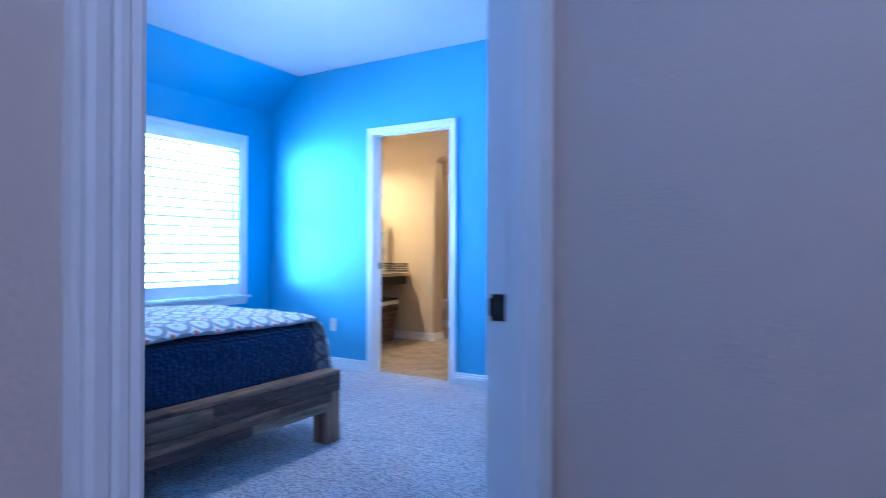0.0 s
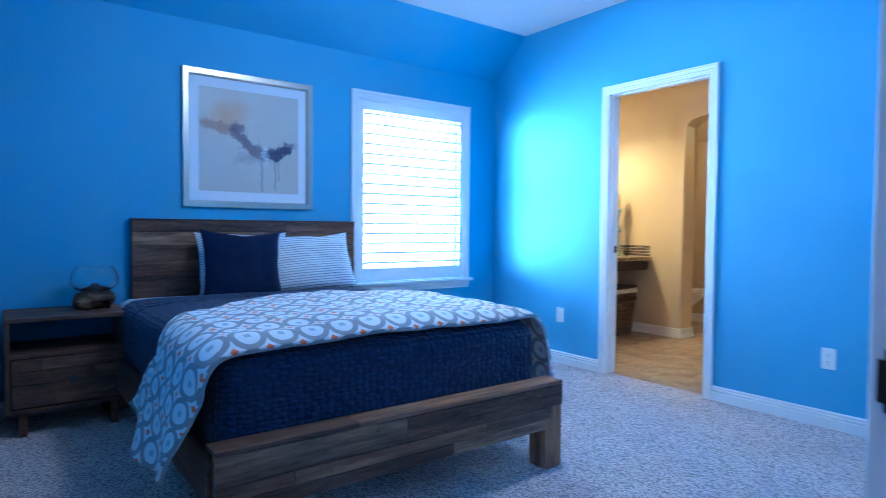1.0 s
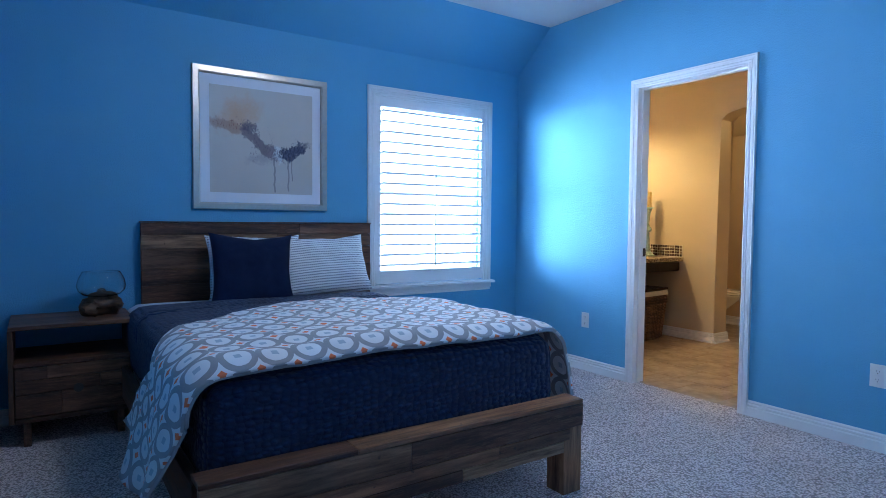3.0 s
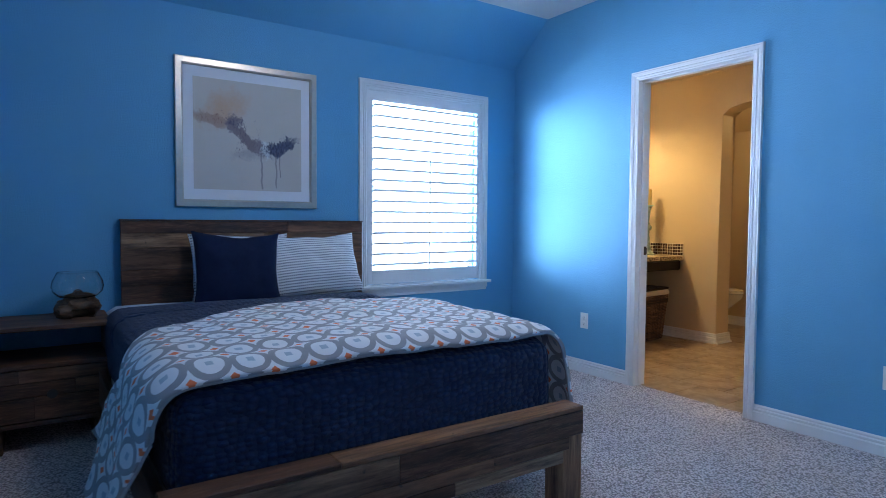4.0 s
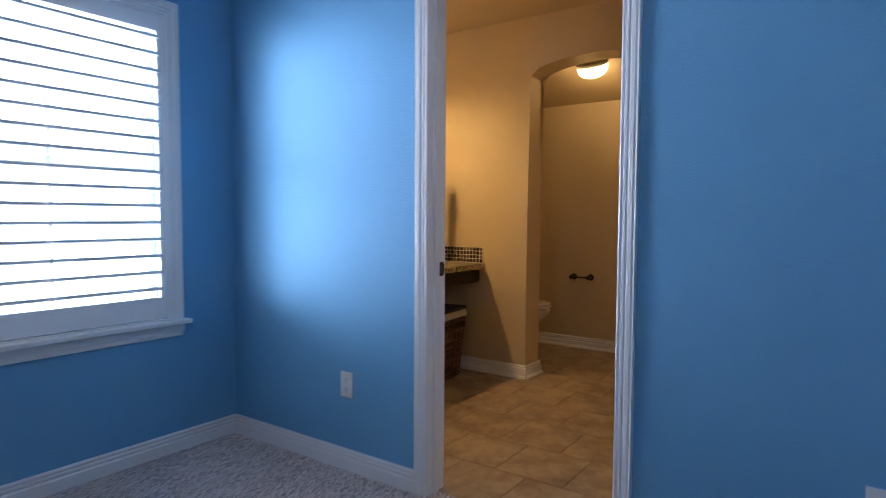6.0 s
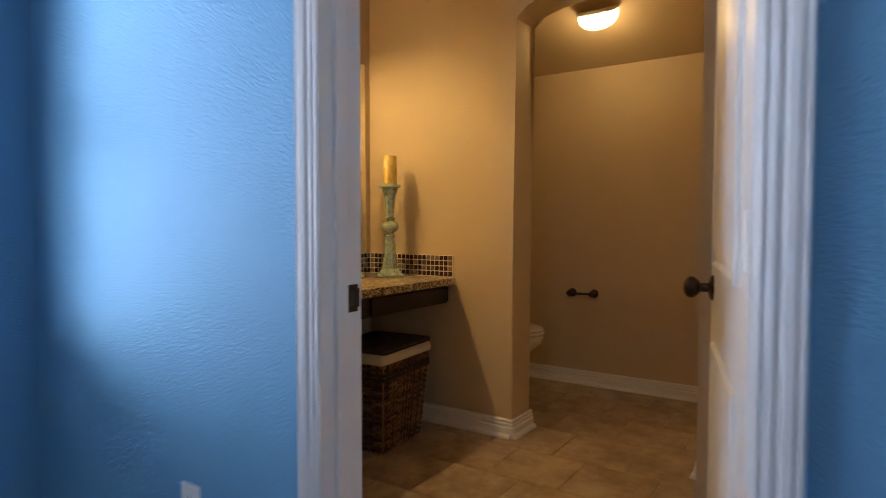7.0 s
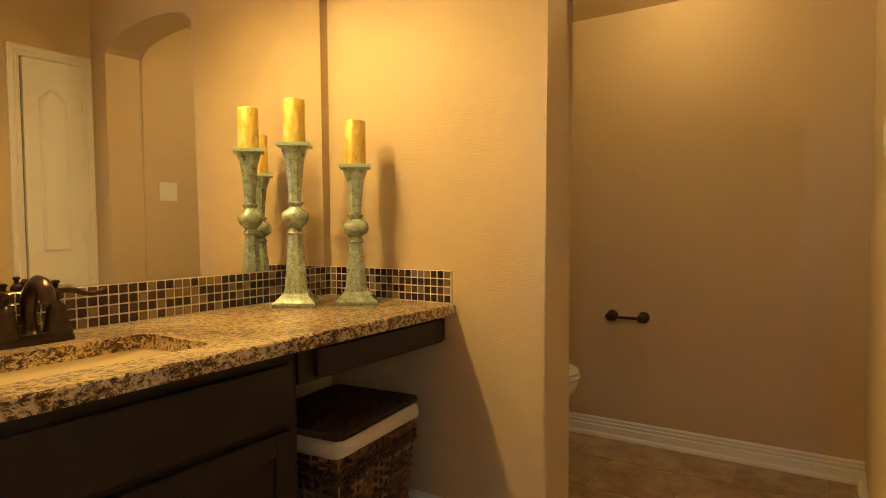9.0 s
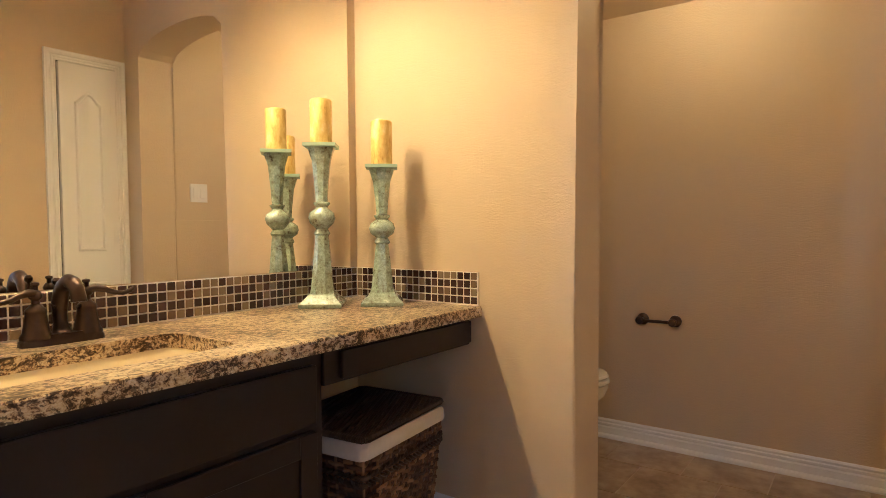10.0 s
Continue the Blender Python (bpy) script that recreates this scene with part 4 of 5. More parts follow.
# ---- bathroom shell ----
# the vanity wall runs slightly out of square
LEAN = 0.033
setting("wall_bath_west", prism([(VX - 0.16, BY0), (VX - LEAN, BY0), (VX, BY1), (VX, 3.15), (VX - 0.16, 3.15)], 0.0, 2.58, "z"), WALL_BEIGE, "beige painted wall behind the vanity", "wall")
setting("wall_bath_east", boxed(RX, RX + 0.12, 0.95, BY1, 0, 2.58), WALL_BEIGE, "beige painted wall with the closet door", "wall")
bm = bmesh.new()
box(bm, 1.20, 1.30, BY0 + 0.004, 0.95, 0, 2.58)
box(bm, RX + 0.12, 1.20, 0.85, 0.95, 0, 2.58)
setting("wall_bath_recess", bm, WALL_BEIGE, "beige painted recess behind the bathroom door", "wall")
AX0, AX1, SPRING, RISE, AY2 = -0.457, 0.432, 2.112, 0.090, 2.055
loop = [(VX, 0.0), (AX0, 0.0), (AX0, SPRING)]
steps = 24
for i in range(1, steps):
    u = i / steps
    loop.append((AX0 + (AX1 - AX0) * u, SPRING + RISE * (1 - (2 * u - 1) ** 2) ** 0.62))
loop += [(AX1, SPRING), (AX1, 0.0), (RX, 0.0), (RX, 2.58), (VX, 2.58)]
bm = prism(loop, BY1, AY2, "y")
edges = []
for e in bm.edges:
    a, b = e.verts[0].co, e.verts[1].co
    inside = all(AX0 - 1e-4 <= p.x <= AX1 + 1e-4 and p.z < SPRING + RISE + 0.01 for p in (a, b))
    if inside and abs(a.y - b.y) < 1e-6 and not (a.z < 1e-4 and b.z < 1e-4):
        edges.append(e)
bmesh.ops.bevel(bm, geom=edges, offset=0.014, segments=3, affect="EDGES", profile=0.5)
setting("wall_arch", bm, WALL_BEIGE, "beige wall with a rounded arched opening to the toilet", "wall")
setting("wall_toilet_north", boxed(VX, 0.60, TY, TY + 0.1, 0, 2.58), WALL_BEIGE, "beige far wall of the toilet room", "wall")
setting("wall_toilet_east", boxed(AX1 + 0.012, AX1 + 0.112, AY2, TY, 0, 2.58), WALL_BEIGE, "beige side wall of the toilet room", "wall")
setting("wall_toilet_panel", boxed(AX1 + 0.003, AX1 + 0.012, AY2, TY, 0, 1.158, 0.002, 1), WALL_BEIGE, "beige low wall facing that ends in a thin ledge", "wall")
setting("ceiling_bath", boxed(VX - LEAN, 1.3, BY0 + 0.004, BY1, 2.51, 2.58), WALL_BEIGE, "beige textured bathroom ceiling", "ceiling")
setting("ceiling_toilet", prism([(AY2, 2.54), (TY, 2.118), (TY, 2.20), (AY2, 2.60)], VX, AX1 + 0.012, "x"), WALL_BEIGE, "sloped beige ceiling over the toilet", "ceiling")
for name, a, b, nv in (
        ("baseboard_5", (VX, BY1), (AX0 + 0.004, BY1), (0, -1)),
        ("baseboard_6", (AX0, BY1 - 0.012), (AX0, AY2 + 0.012), (1, 0)),
        ("baseboard_7", (VX, TY), (AX1 + 0.012, TY), (0, -1)),
        ("baseboard_8", (AX1 + 0.012, AY2), (AX1 + 0.012, TY), (-1, 0)),
        ("baseboard_9", (AX1, BY1 - 0.012), (AX1, AY2 + 0.012), (-1, 0)),
        ("baseboard_10", (AX1, BY1), (RX, BY1), (0, -1)),
        ("baseboard_11", (RX, 0.95), (RX, 1.408), (-1, 0)),
        ("baseboard_12", (VX, AY2), (AX0, AY2), (0, 1))):
    setting(name, base_run(a, b, nv, BASE_SHOE), TRIM, "white moulded baseboard along the beige wall", "baseboard")

# ---- doors ----


def raised_panel(bm, x0, x1, z0, z1, y, out, arch=0.0):
    """Moulded panel on a door face: a groove, then a raised field; arch lifts the middle of its top edge."""
    steps = 16

    def ring(inset, depth):
        a0, a1, b0, b1 = x0 + inset, x1 - inset, z0 + inset, z1 - inset
        pts = [(a0, b0), (a1, b0)]
        for i in range(steps + 1):
            u = i / steps
            lift = arch * (0.5 - 0.5 * math.cos(2 * math.pi * u)) ** 0.8 if arch else 0.0
            pts.append((a1 + (a0 - a1) * u, b1 + lift))
        return [bm.verts.new((px, y + out * depth, pz)) for px, pz in pts]

    rings = [ring(i, d) for i, d in ((0.0, 0.0), (0.004, 0.009), (0.011, 0.010), (0.019, 0.001), (0.028, 0.0012), (0.050, 0.009))]
    k = len(rings[0])
    for a, b in zip(rings, rings[1:]):
        for i in range(k):
            bm.faces.new((a[i], a[(i + 1) % k], b[(i + 1) % k], b[i]))
    bm.faces.new(rings[-1])


def knob(parent, x, z, out, mat=BRONZE):
    """A round knob with its rose; out: the side of the door's face (+1 or -1 along y)."""
    y0 = 0.0175 * out
    rose = lathe([(0.001, 0.0), (0.032, 0.0), (0.032, 0.004), (0.026, 0.009), (0.012, 0.012), (0.011, 0.030), (0.016, 0.034)], 28)
    turn = Matrix.Translation((x, y0, z)) @ Matrix.Rotation(radians(-90 * out), 4, "X")
    rose.transform(turn)
    r = part("knob_rose", rose, BRONZE, parent, "dark bronze rose", True)
    ball = lathe([(0.012, 0.030), (0.020, 0.036), (0.027, 0.046), (0.028, 0.054), (0.024, 0.063), (0.014, 0.069), (0.001, 0.071)], 28)
    ball.transform(turn)
    part("knob", ball, BRONZE, r, "dark bronze knob", True)


def panel_door(name, label, m, w, h, with_knobs, hinge_side):
    ob = thing(name, label, "door", m, kind="structure")
    part("leaf", boxed(0, w, -0.0175, 0.0175, 0.012, h, 0.0015, 1), TRIM, ob)
    for out in (1, -1):
        bm = bmesh.new()
        edge = 0.125 if w > 0.6 else 0.075
        raised_panel(bm, edge, w - edge, 0.22, 0.80, 0.0178 * out, out)
        raised_panel(bm, edge, w - edge, 0.98, h - 0.21, 0.0178 * out, out, 0.055)
        part("panel_moulding", bm, TRIM, ob, "", True)
    if with_knobs:
        for out in (1, -1):
            knob(ob, w - 0.062, 0.925, out)
    for z in (0.22, 1.06, 1.82):
        bm = cylinder(bmesh.new(), 0.006, (-0.003, hinge_side * 0.020, z - 0.045), (-0.003, hinge_side * 0.020, z + 0.045), seg=12)
        box(bm, -0.002, 0.030, hinge_side * 0.0176, hinge_side * 0.0190, z - 0.045, z + 0.045)
        part("hinge", bm, TRIM, ob, "painted hinge")
    return ob


panel_door("door_1", "white two-panel bathroom door standing open, bronze knobs", pose(DX1 - 0.004, BY0 + 0.022, 0, 0, 0, 103.5), 0.745, 2.03, True, 1)
CY0, CY1 = 1.470, 1.780
# dark sheet on the wall paints the shade in the gaps round the leaf
closet_gap_shade = bmesh.new()
box(closet_gap_shade, RX - 0.004, RX + 0.001, CY0, CY1, 0.001, 2.04)
cf = setting("door_frame_3", closet_gap_shade, SLOT, "white moulded frame of the closet door", "door frame")
part("casing", door_casing(CY0, CY1, 2.04, RX, -1, "x"), TRIM, cf)
panel_door("door_2", "white arched-panel closet door, closed, with painted hinges", Matrix.Translation((RX - 0.012, CY1 - 0.006, 0)) @ Matrix.Rotation(radians(-90), 4, "Z"), CY1 - CY0 - 0.012, 2.033, False, -1)

# light switches in the toilet room
sw = thing("light_switch", "double rocker switch on a pale plate in the toilet room", "switch", pose(AX1 + 0.012, 2.215, 1.330, 0, 0, -90))
part("plate", boxed(-0.058, 0.058, -0.006, 0, -0.058, 0.058, 0.003, 2), PLASTIC, sw)
for x in (-0.023, 0.023):
    part("rocker", boxed(x - 0.0165, x + 0.0165, -0.010, -0.006, -0.033, 0.033, 0.002, 1), PLASTIC, sw)

# ---- vanity ----
CX1, CTOP, CBOT = -0.800, 0.800, 0.763
van = thing("vanity_cabinet", "espresso-stained vanity cabinet under the granite top", "cabinet", pose(-1.10, 0.635, 0))
VO = Vector((-1.10, 0.635, 0))


def vpart(name, bm, mat, parent=None, label="", smooth=False):
    bm.transform(Matrix.Translation(-VO))
    return part(name, bm, mat, parent or van, label, smooth)


FX = -0.858
VY0, VY1 = BY0 + 0.010, 1.150
vpart("body", boxed(VX + 0.002, FX, VY0, VY1, 0.095, 0.560), ESPRESSO)
vpart("top_rail", boxed(FX - 0.02, FX, VY0, VY1, 0.560, CBOT - 0.001), ESPRESSO)
for y in (VY0, VY1 - 0.018):
    vpart("side_panel", boxed(VX + 0.002, FX - 0.02, y, y + 0.018, 0.560, CBOT - 0.001), ESPRESSO)
vpart("toe_kick", boxed(VX + 0.002, FX - 0.07, VY0, VY1, 0.0, 0.094), ESPRESSO)


def shaker(y0, y1, z0, z1, parent_name):
    front = vpart(parent_name, boxed(FX + 0.0005, FX + 0.012, y0, y1, z0, z1), ESPRESSO)
    bm = bmesh.new()
    w = 0.055 if z1 - z0 > 0.3 else 0.0
    if w:
        for a0, a1, b0, b1 in ((y0, y0 + w, z0, z1), (y1 - w, y1, z0, z1), (y0 + w, y1 - w, z0, z0 + w), (y0 + w, y1 - w, z1 - w, z1)):
            box(bm, FX + 0.012, FX + 0.020, a0, a1, b0, b1, 0.002, 1)
    else:
        box(bm, FX + 0.012, FX + 0.020, y0, y1, z0, z1, 0.004, 2)
    vpart("rail_frame", bm, ESPRESSO, front)


shaker(VY0 + 0.02, 1.118, 0.575, 0.725, "drawer_front")
shaker(VY0 + 0.02, 0.615, 0.115, 0.555, "cabinet_door")
shaker(0.622, 1.118, 0.115, 0.555, "cabinet_door")
kd = thing("knee_drawer", "shallow espresso drawer box beside the vanity cabinet", "drawer", pose(-1.11, 1.495, 0.662))
bm = boxed(-0.26, 0.262, -0.344, 0.345, 0.0, 0.100, 0.002, 1)
part("body", bm, ESPRESSO, kd)
part("drawer_front", boxed(0.2625, 0.277, -0.29, 0.335, 0.010, 0.086, 0.004, 2), ESPRESSO, kd)


def rounded_rect(x0, x1, y0, y1, r, n=6):
    pts = []
    for cx, cy, a0 in ((x1 - r, y1 - r, 0), (x0 + r, y1 - r, 90), (x0 + r, y0 + r, 180), (x1 - r, y0 + r, 270)):
        for i in range(n + 1):
            a = radians(a0 + 90 * i / n)
            pts.append((cx + r * math.cos(a), cy + r * math.sin(a)))
    return pts


SX0, SX1, SY0, SY1 = -1.190, -0.905, 0.400, 0.940
top = thing("countertop", "polished brown and cream granite vanity top", "countertop", pose(-1.10, 0.98, CBOT))
TO = Vector((-1.10, 0.98, CBOT))
inner = rounded_rect(SX0, SX1, SY0, SY1, 0.035)
outer = []
ox0, ox1, oy0, oy1 = VX + 0.001, CX1, BY0 + 0.006, BY1 - 0.001
cx, cy = (SX0 + SX1) / 2, (SY0 + SY1) / 2
for px, py in inner:
    dx, dy = px - cx, py - cy
    hx2, hy2 = (SX1 - SX0) / 2, (SY1 - SY0) / 2
    if abs(dx) / hx2 >= abs(dy) / hy2:
        outer.append((ox1 if dx > 0 else ox0, cy + dy / hy2 * ((oy1 - cy) if dy > 0 else (cy - oy0))))
    else:
        outer.append((cx + dx / hx2 * ((ox1 - cx) if dx > 0 else (cx - ox0)), oy1 if dy > 0 else oy0))
corner = [(ox1, oy1), (ox0, oy1), (ox0, oy0), (ox1, oy0)]
for q in range(4):
    outer[q * 7 + 3] = corner[q]
bm = bmesh.new()
lay = []
for z, inset in ((CBOT, 0.0), (CTOP - 0.004, 0.0), (CTOP, 0.004)):
    lay.append(([bm.verts.new((x - (inset if x == ox1 else 0), y, z)) for x, y in outer], [bm.verts.new((x, y, z)) for x, y in inner]))
k = len(inner)
for i in range(k):
    j = (i + 1) % k
    for a, b in zip(lay, lay[1:]):
        bm.faces.new((a[0][i], a[0][j], b[0][j], b[0][i]))
        bm.faces.new((a[1][j], a[1][i], b[1][i], b[1][j]))
    bm.faces.new((lay[2][0][i], lay[2][0][j], lay[2][1][j], lay[2][1][i]))
    bm.faces.new((lay[0][0][j], lay[0][0][i], lay[0][1][i], lay[0][1][j]))
bmesh.ops.remove_doubles(bm, verts=bm.verts, dist=0.0005)
bm.transform(Matrix.Translation(-TO))
part("slab", bm, GRANITE, top)

sink = thing("sink", "cream undermount basin sunk in the granite top", "sink", pose(cx, cy, CBOT - 0.138))
bm = bmesh.new()
rings = []
for inset, z, r in ((-0.012, 0.137, 0.04), (-0.004, 0.1375, 0.04), (0.006, 0.120, 0.045), (0.022, 0.045, 0.055), (0.045, 0.016, 0.06), (0.09, 0.006, 0.04)):
    rings.append([bm.verts.new((x - cx, y - cy, z)) for x, y in rounded_rect(SX0 + inset, SX1 - inset, SY0 + inset, SY1 - inset, r)])
for a, b in zip(rings, rings[1:]):
    for i in range(k):
        bm.faces.new((a[i], a[(i + 1) % k], b[(i + 1) % k], b[i]))
bm.faces.new(rings[-1])
part("basin", bm, CREAM, sink, "", True)
part("drain", lathe([(0.022, 0.006), (0.022, 0.009), (0.015, 0.010)], 20), BRONZE, sink, "dark drain ring")

# faucet
fau = thing("faucet", "oil-rubbed bronze faucet with two lever handles behind the sink", "faucet", pose(-1.290, 0.715, CTOP) @ Matrix.Scale(1.12, 4))
plate = lathe([(1.0, 0.0), (0.98, 0.010), (0.86, 0.018), (0.80, 0.022)], 40, True, 3.2)
for v in plate.verts:
    v.co.x *= 0.030
    v.co.y *= 0.084
part("deck_plate", plate, BRONZE, fau, "", True)
SPOUT = ((-0.004, 0.016, 0.029), (-0.006, 0.026, 0.021), (-0.009, 0.042, 0.0165), (-0.012, 0.062, 0.0175), (-0.010, 0.084, 0.0195), (-0.002, 0.106, 0.0195),
         (0.014, 0.124, 0.0185), (0.036, 0.134, 0.0180), (0.058, 0.130, 0.0175), (0.074, 0.116, 0.0172), (0.081, 0.098, 0.0180), (0.082, 0.090, 0.0185))
spout_line, spout_r = [], []
for (xa, za, ra), (xb, zb, rb) in zip(SPOUT, SPOUT[1:]):
    for i in range(3):
        f = i / 3
        spout_line.append((xa + (xb - xa) * f, 0, za + (zb - za) * f))
        spout_r.append(0.84 * (ra + (rb - ra) * f))
spout = part("spout", tube(spout_line, 0.013, 16, spout_r), BRONZE, fau, "", True)
part("lift_rod", lathe([(0.003, 0.02), (0.003, 0.120), (0.008, 0.125), (0.009, 0.132), (0.005, 0.138)], 14), BRONZE, spout, "", True).data.transform(Matrix.Translation((-0.022, 0, 0)))
for s in (-1, 1):
    h = lathe([(0.031, 0.014), (0.0305, 0.020), (0.026, 0.027), (0.0225, 0.045), (0.0195, 0.066), (0.0205, 0.070), (0.0200, 0.075), (0.0130, 0.083),
               (0.0078, 0.088), (0.0075, 0.095), (0.0125, 0.100), (0.0135, 0.106), (0.0105, 0.112), (0.0055, 0.116), (0.0050, 0.124), (0.0085, 0.128), (0.0075, 0.132), (0.001, 0.134)], 24)
    h.transform(Matrix.Translation((0, s * 0.050, 0)))
    hb = part("handle_body", h, BRONZE, fau, "", True)
    line = [(0.0, s * 0.046, 0.107), (0.008, s * 0.066, 0.112), (0.014, s * 0.084, 0.108), (0.018, s * 0.102, 0.100), (0.020, s * 0.120, 0.097), (0.021, s * 0.136, 0.101), (0.021, s * 0.146, 0.108)]
    part("lever", tube(line, 0.005, 10, [0.0095, 0.0085, 0.0070, 0.0058, 0.0052, 0.0056, 0.0036]), BRONZE, hb, "", True)

# mirror, with a plain polished edge and clips
MIRROR_LEAN = math.degrees(math.atan(LEAN / (BY1 - BY0)))
mir = thing("mirror", "large frameless wall mirror above the vanity", "mirror", pose(VX - LEAN * (BY1 - 0.97) / (BY1 - BY0) + 0.0080, 0.97, 0.9195, 0, -0.40, -MIRROR_LEAN))
part("glass", boxed(0.001, 0.004, -0.84, 0.828, 0.0, 1.08), MIRROR, mir)
for y in (-0.4, 0.74):
    part("clip", boxed(0.0042, 0.008, y - 0.012, y + 0.012, 1.068, 1.088, 0.001, 1), PLASTIC, mir)

# candlesticks
def candlestick(label, m, height, candle):
    ob = thing("candlestick", label, "candlestick", m, "candlesticks on the vanity")
    a = height
    girth = Matrix.Diagonal((1.2, 1.2, 1, 1))
    foot = lathe([(r * 1.36, z) for r, z in ((0.001, 0.0), (0.062, 0.0), (0.064, 0.004), (0.064, 0.013), (0.060, 0.016), (0.058, 0.019), (0.040, 0.040), (0.038, 0.048), (0.001, 0.048))], 4)
    part("foot", foot, MERCURY, ob, "", True)
    z1, z2 = a * 0.46, a * 0.64
    stem = [(0.037, 0.044), (0.033, 0.060), (0.026, z1 * 0.60), (0.0185, z1 - 0.010)]
    part("lower_stem", lathe([(0.001, 0.0435)] + stem + [(0.001, z1 - 0.0095)], 8, True, 3.2), MERCURY, ob, "", False)
    zc = (z1 + z2) / 2
    bulb = [(0.001, z1 - 0.012), (0.020, z1 - 0.012), (0.024, z1 - 0.006), (0.020, z1 + 0.004), (0.017, z1 + 0.010), (0.034, zc - 0.020), (0.039, zc - 0.002), (0.035, zc + 0.016), (0.019, zc + 0.030), (0.017, z2 - 0.014), (0.023, z2 - 0.006), (0.024, z2), (0.015, z2 + 0.004), (0.001, z2 + 0.004)]
    part("knop", lathe(bulb, 40, True, 2.7), MERCURY, ob, "", True)
    up = [(0.001, z2 + 0.003), (0.0165, z2 + 0.003), (0.019, z2 + 0.05), (0.026, a - 0.060), (0.038, a - 0.014), (0.001, a - 0.013)]
    part("upper_stem", lathe(up, 8, True, 3.2), MERCURY, ob, "", False)
    part("drip_plate", lathe([(0.054, a - 0.014), (0.065, a - 0.012), (0.066, a - 0.001), (0.001, a)], 4), PLATE_GLASS, ob, "pale green rim", False)
    wax = lathe([(0.001, a + 0.0005), (0.0315, a + 0.0005), (0.032, a + 0.004), (0.032, a + candle - 0.004), (0.030, a + candle), (0.016, a + candle - 0.003), (0.001, a + candle - 0.004)], 32)
    for v in wax.verts:
        if v.co.z > a + candle - 0.006:
            v.co.z += 0.0008 * math.sin(3 * math.atan2(v.co.y, v.co.x))
    c = part("candle", wax, WAX, ob, "gold brushed pillar candle", True)
    part("wick", cylinder(bmesh.new(), 0.001, (0, 0, a + candle - 0.004), (0.001, 0, a + candle + 0.006), seg=6), SLOT, c)
    for o in ob.children:
        o.data.transform(girth)


candlestick("tall sage mercury glass candlestick with a gold candle", pose(-1.268, 1.541, CTOP, 0, 0, 38), 0.567, 0.153)
candlestick("shorter sage mercury glass candlestick with a gold candle", pose(-1.124, 1.694, CTOP, 0, 0, 40), 0.497, 0.155)

# ---- laundry basket ----
bk = thing("laundry_basket", "dark woven basket with a cream liner and hinged lid", "basket", pose(-1.005, 1.462, 0, 0, 0, 6) @ Matrix.Diagonal((0.96, 0.95, 1.035, 1)))


def woven_wall():
    """Strands that pass in front of and behind upright stakes, round a tapered rectangle."""
    bm = bmesh.new()
    rows_n, height = 34, 0.455

    def spot(t, z, off):
        g = 0.80 + 0.20 * z / height
        hx3, hy3 = 0.172 * g + off, 0.228 * g + off
        per = 4 * (hx3 + hy3)
        d = t * per
        for dx, dy, length, sx, sy in ((0, 1, 2 * hy3, hx3, -hy3), (-1, 0, 2 * hx3, hx3, hy3), (0, -1, 2 * hy3, -hx3, hy3), (1, 0, 2 * hx3, -hx3, -hy3)):
            if d <= length + 1e-9:
                return Vector((sx + dx * d, sy + dy * d, z)), Vector((dy, -dx, 0))
            d -= length
        return Vector((hx3, -hy3, z)), Vector((1, 0, 0))

    stakes = 46
    for r in range(rows_n):
        z = 0.012 + (height - 0.02) * r / (rows_n - 1)
        h = (height / rows_n) * 0.47
        per_strand = 8
        for s in range(stakes * 2 // per_strand + 1):
            prev = None
            for i in range(per_strand + 1):
                idx = (s * per_strand + i) % (stakes * 2)
                t = idx / (stakes * 2)
                amp = 0.0055 * math.cos(math.pi * (idx / 2 + r))
                p, nv = spot(t, z + 0.0015 * math.sin(idx * 1.7 + r), 0.0)
                ring = [bm.verts.new(p + nv * (amp + 0.0032 * math.cos(a)) + Vector((0, 0, h * math.sin(a)))) for a in (0.4, 1.57, 2.74, 4.0, 5.4)]
                if prev and (ring[0].co - prev[0].co).length < 0.06:
                    for q in range(5):
                        bm.faces.new((prev[q], prev[(q + 1) % 5], ring[(q + 1) % 5], ring[q]))
                prev = ring
    for s in range(stakes):
        a, nv = spot(s / stakes, 0.0, 0.0)
        b, _ = spot(s / stakes, height, 0.0)
        cylinder(bm, 0.0042, a, b, seg=6)
    return bm


def braid():
    """A plaited band under the rim: two strands that cross in front of the stakes."""
    bm = bmesh.new()
    for z0 in (0.352, 0.372):
        pts = rounded_rect(-0.170, 0.170, -0.226, 0.226, 0.01, 3)
        for (xa, ya), (xb, yb2) in zip(pts, pts[1:] + pts[:1]):
            beads = max(1, round(math.hypot(xb - xa, yb2 - ya) / 0.020))
            for q in range(beads):
                f = (q + 0.5) / beads
                m = Matrix.Translation((xa + (xb - xa) * f, ya + (yb2 - ya) * f, z0)) @ Matrix.Rotation(math.atan2(yb2 - ya, xb - xa), 4, "Z") @ Matrix.Rotation(radians(32 if z0 < 0.36 else -32), 4, "Y") @ Matrix.Diagonal((0.0155, 0.0085, 0.0070, 1))
                bmesh.ops.create_icosphere(bm, subdivisions=1, radius=1.0, matrix=m)
    return bm


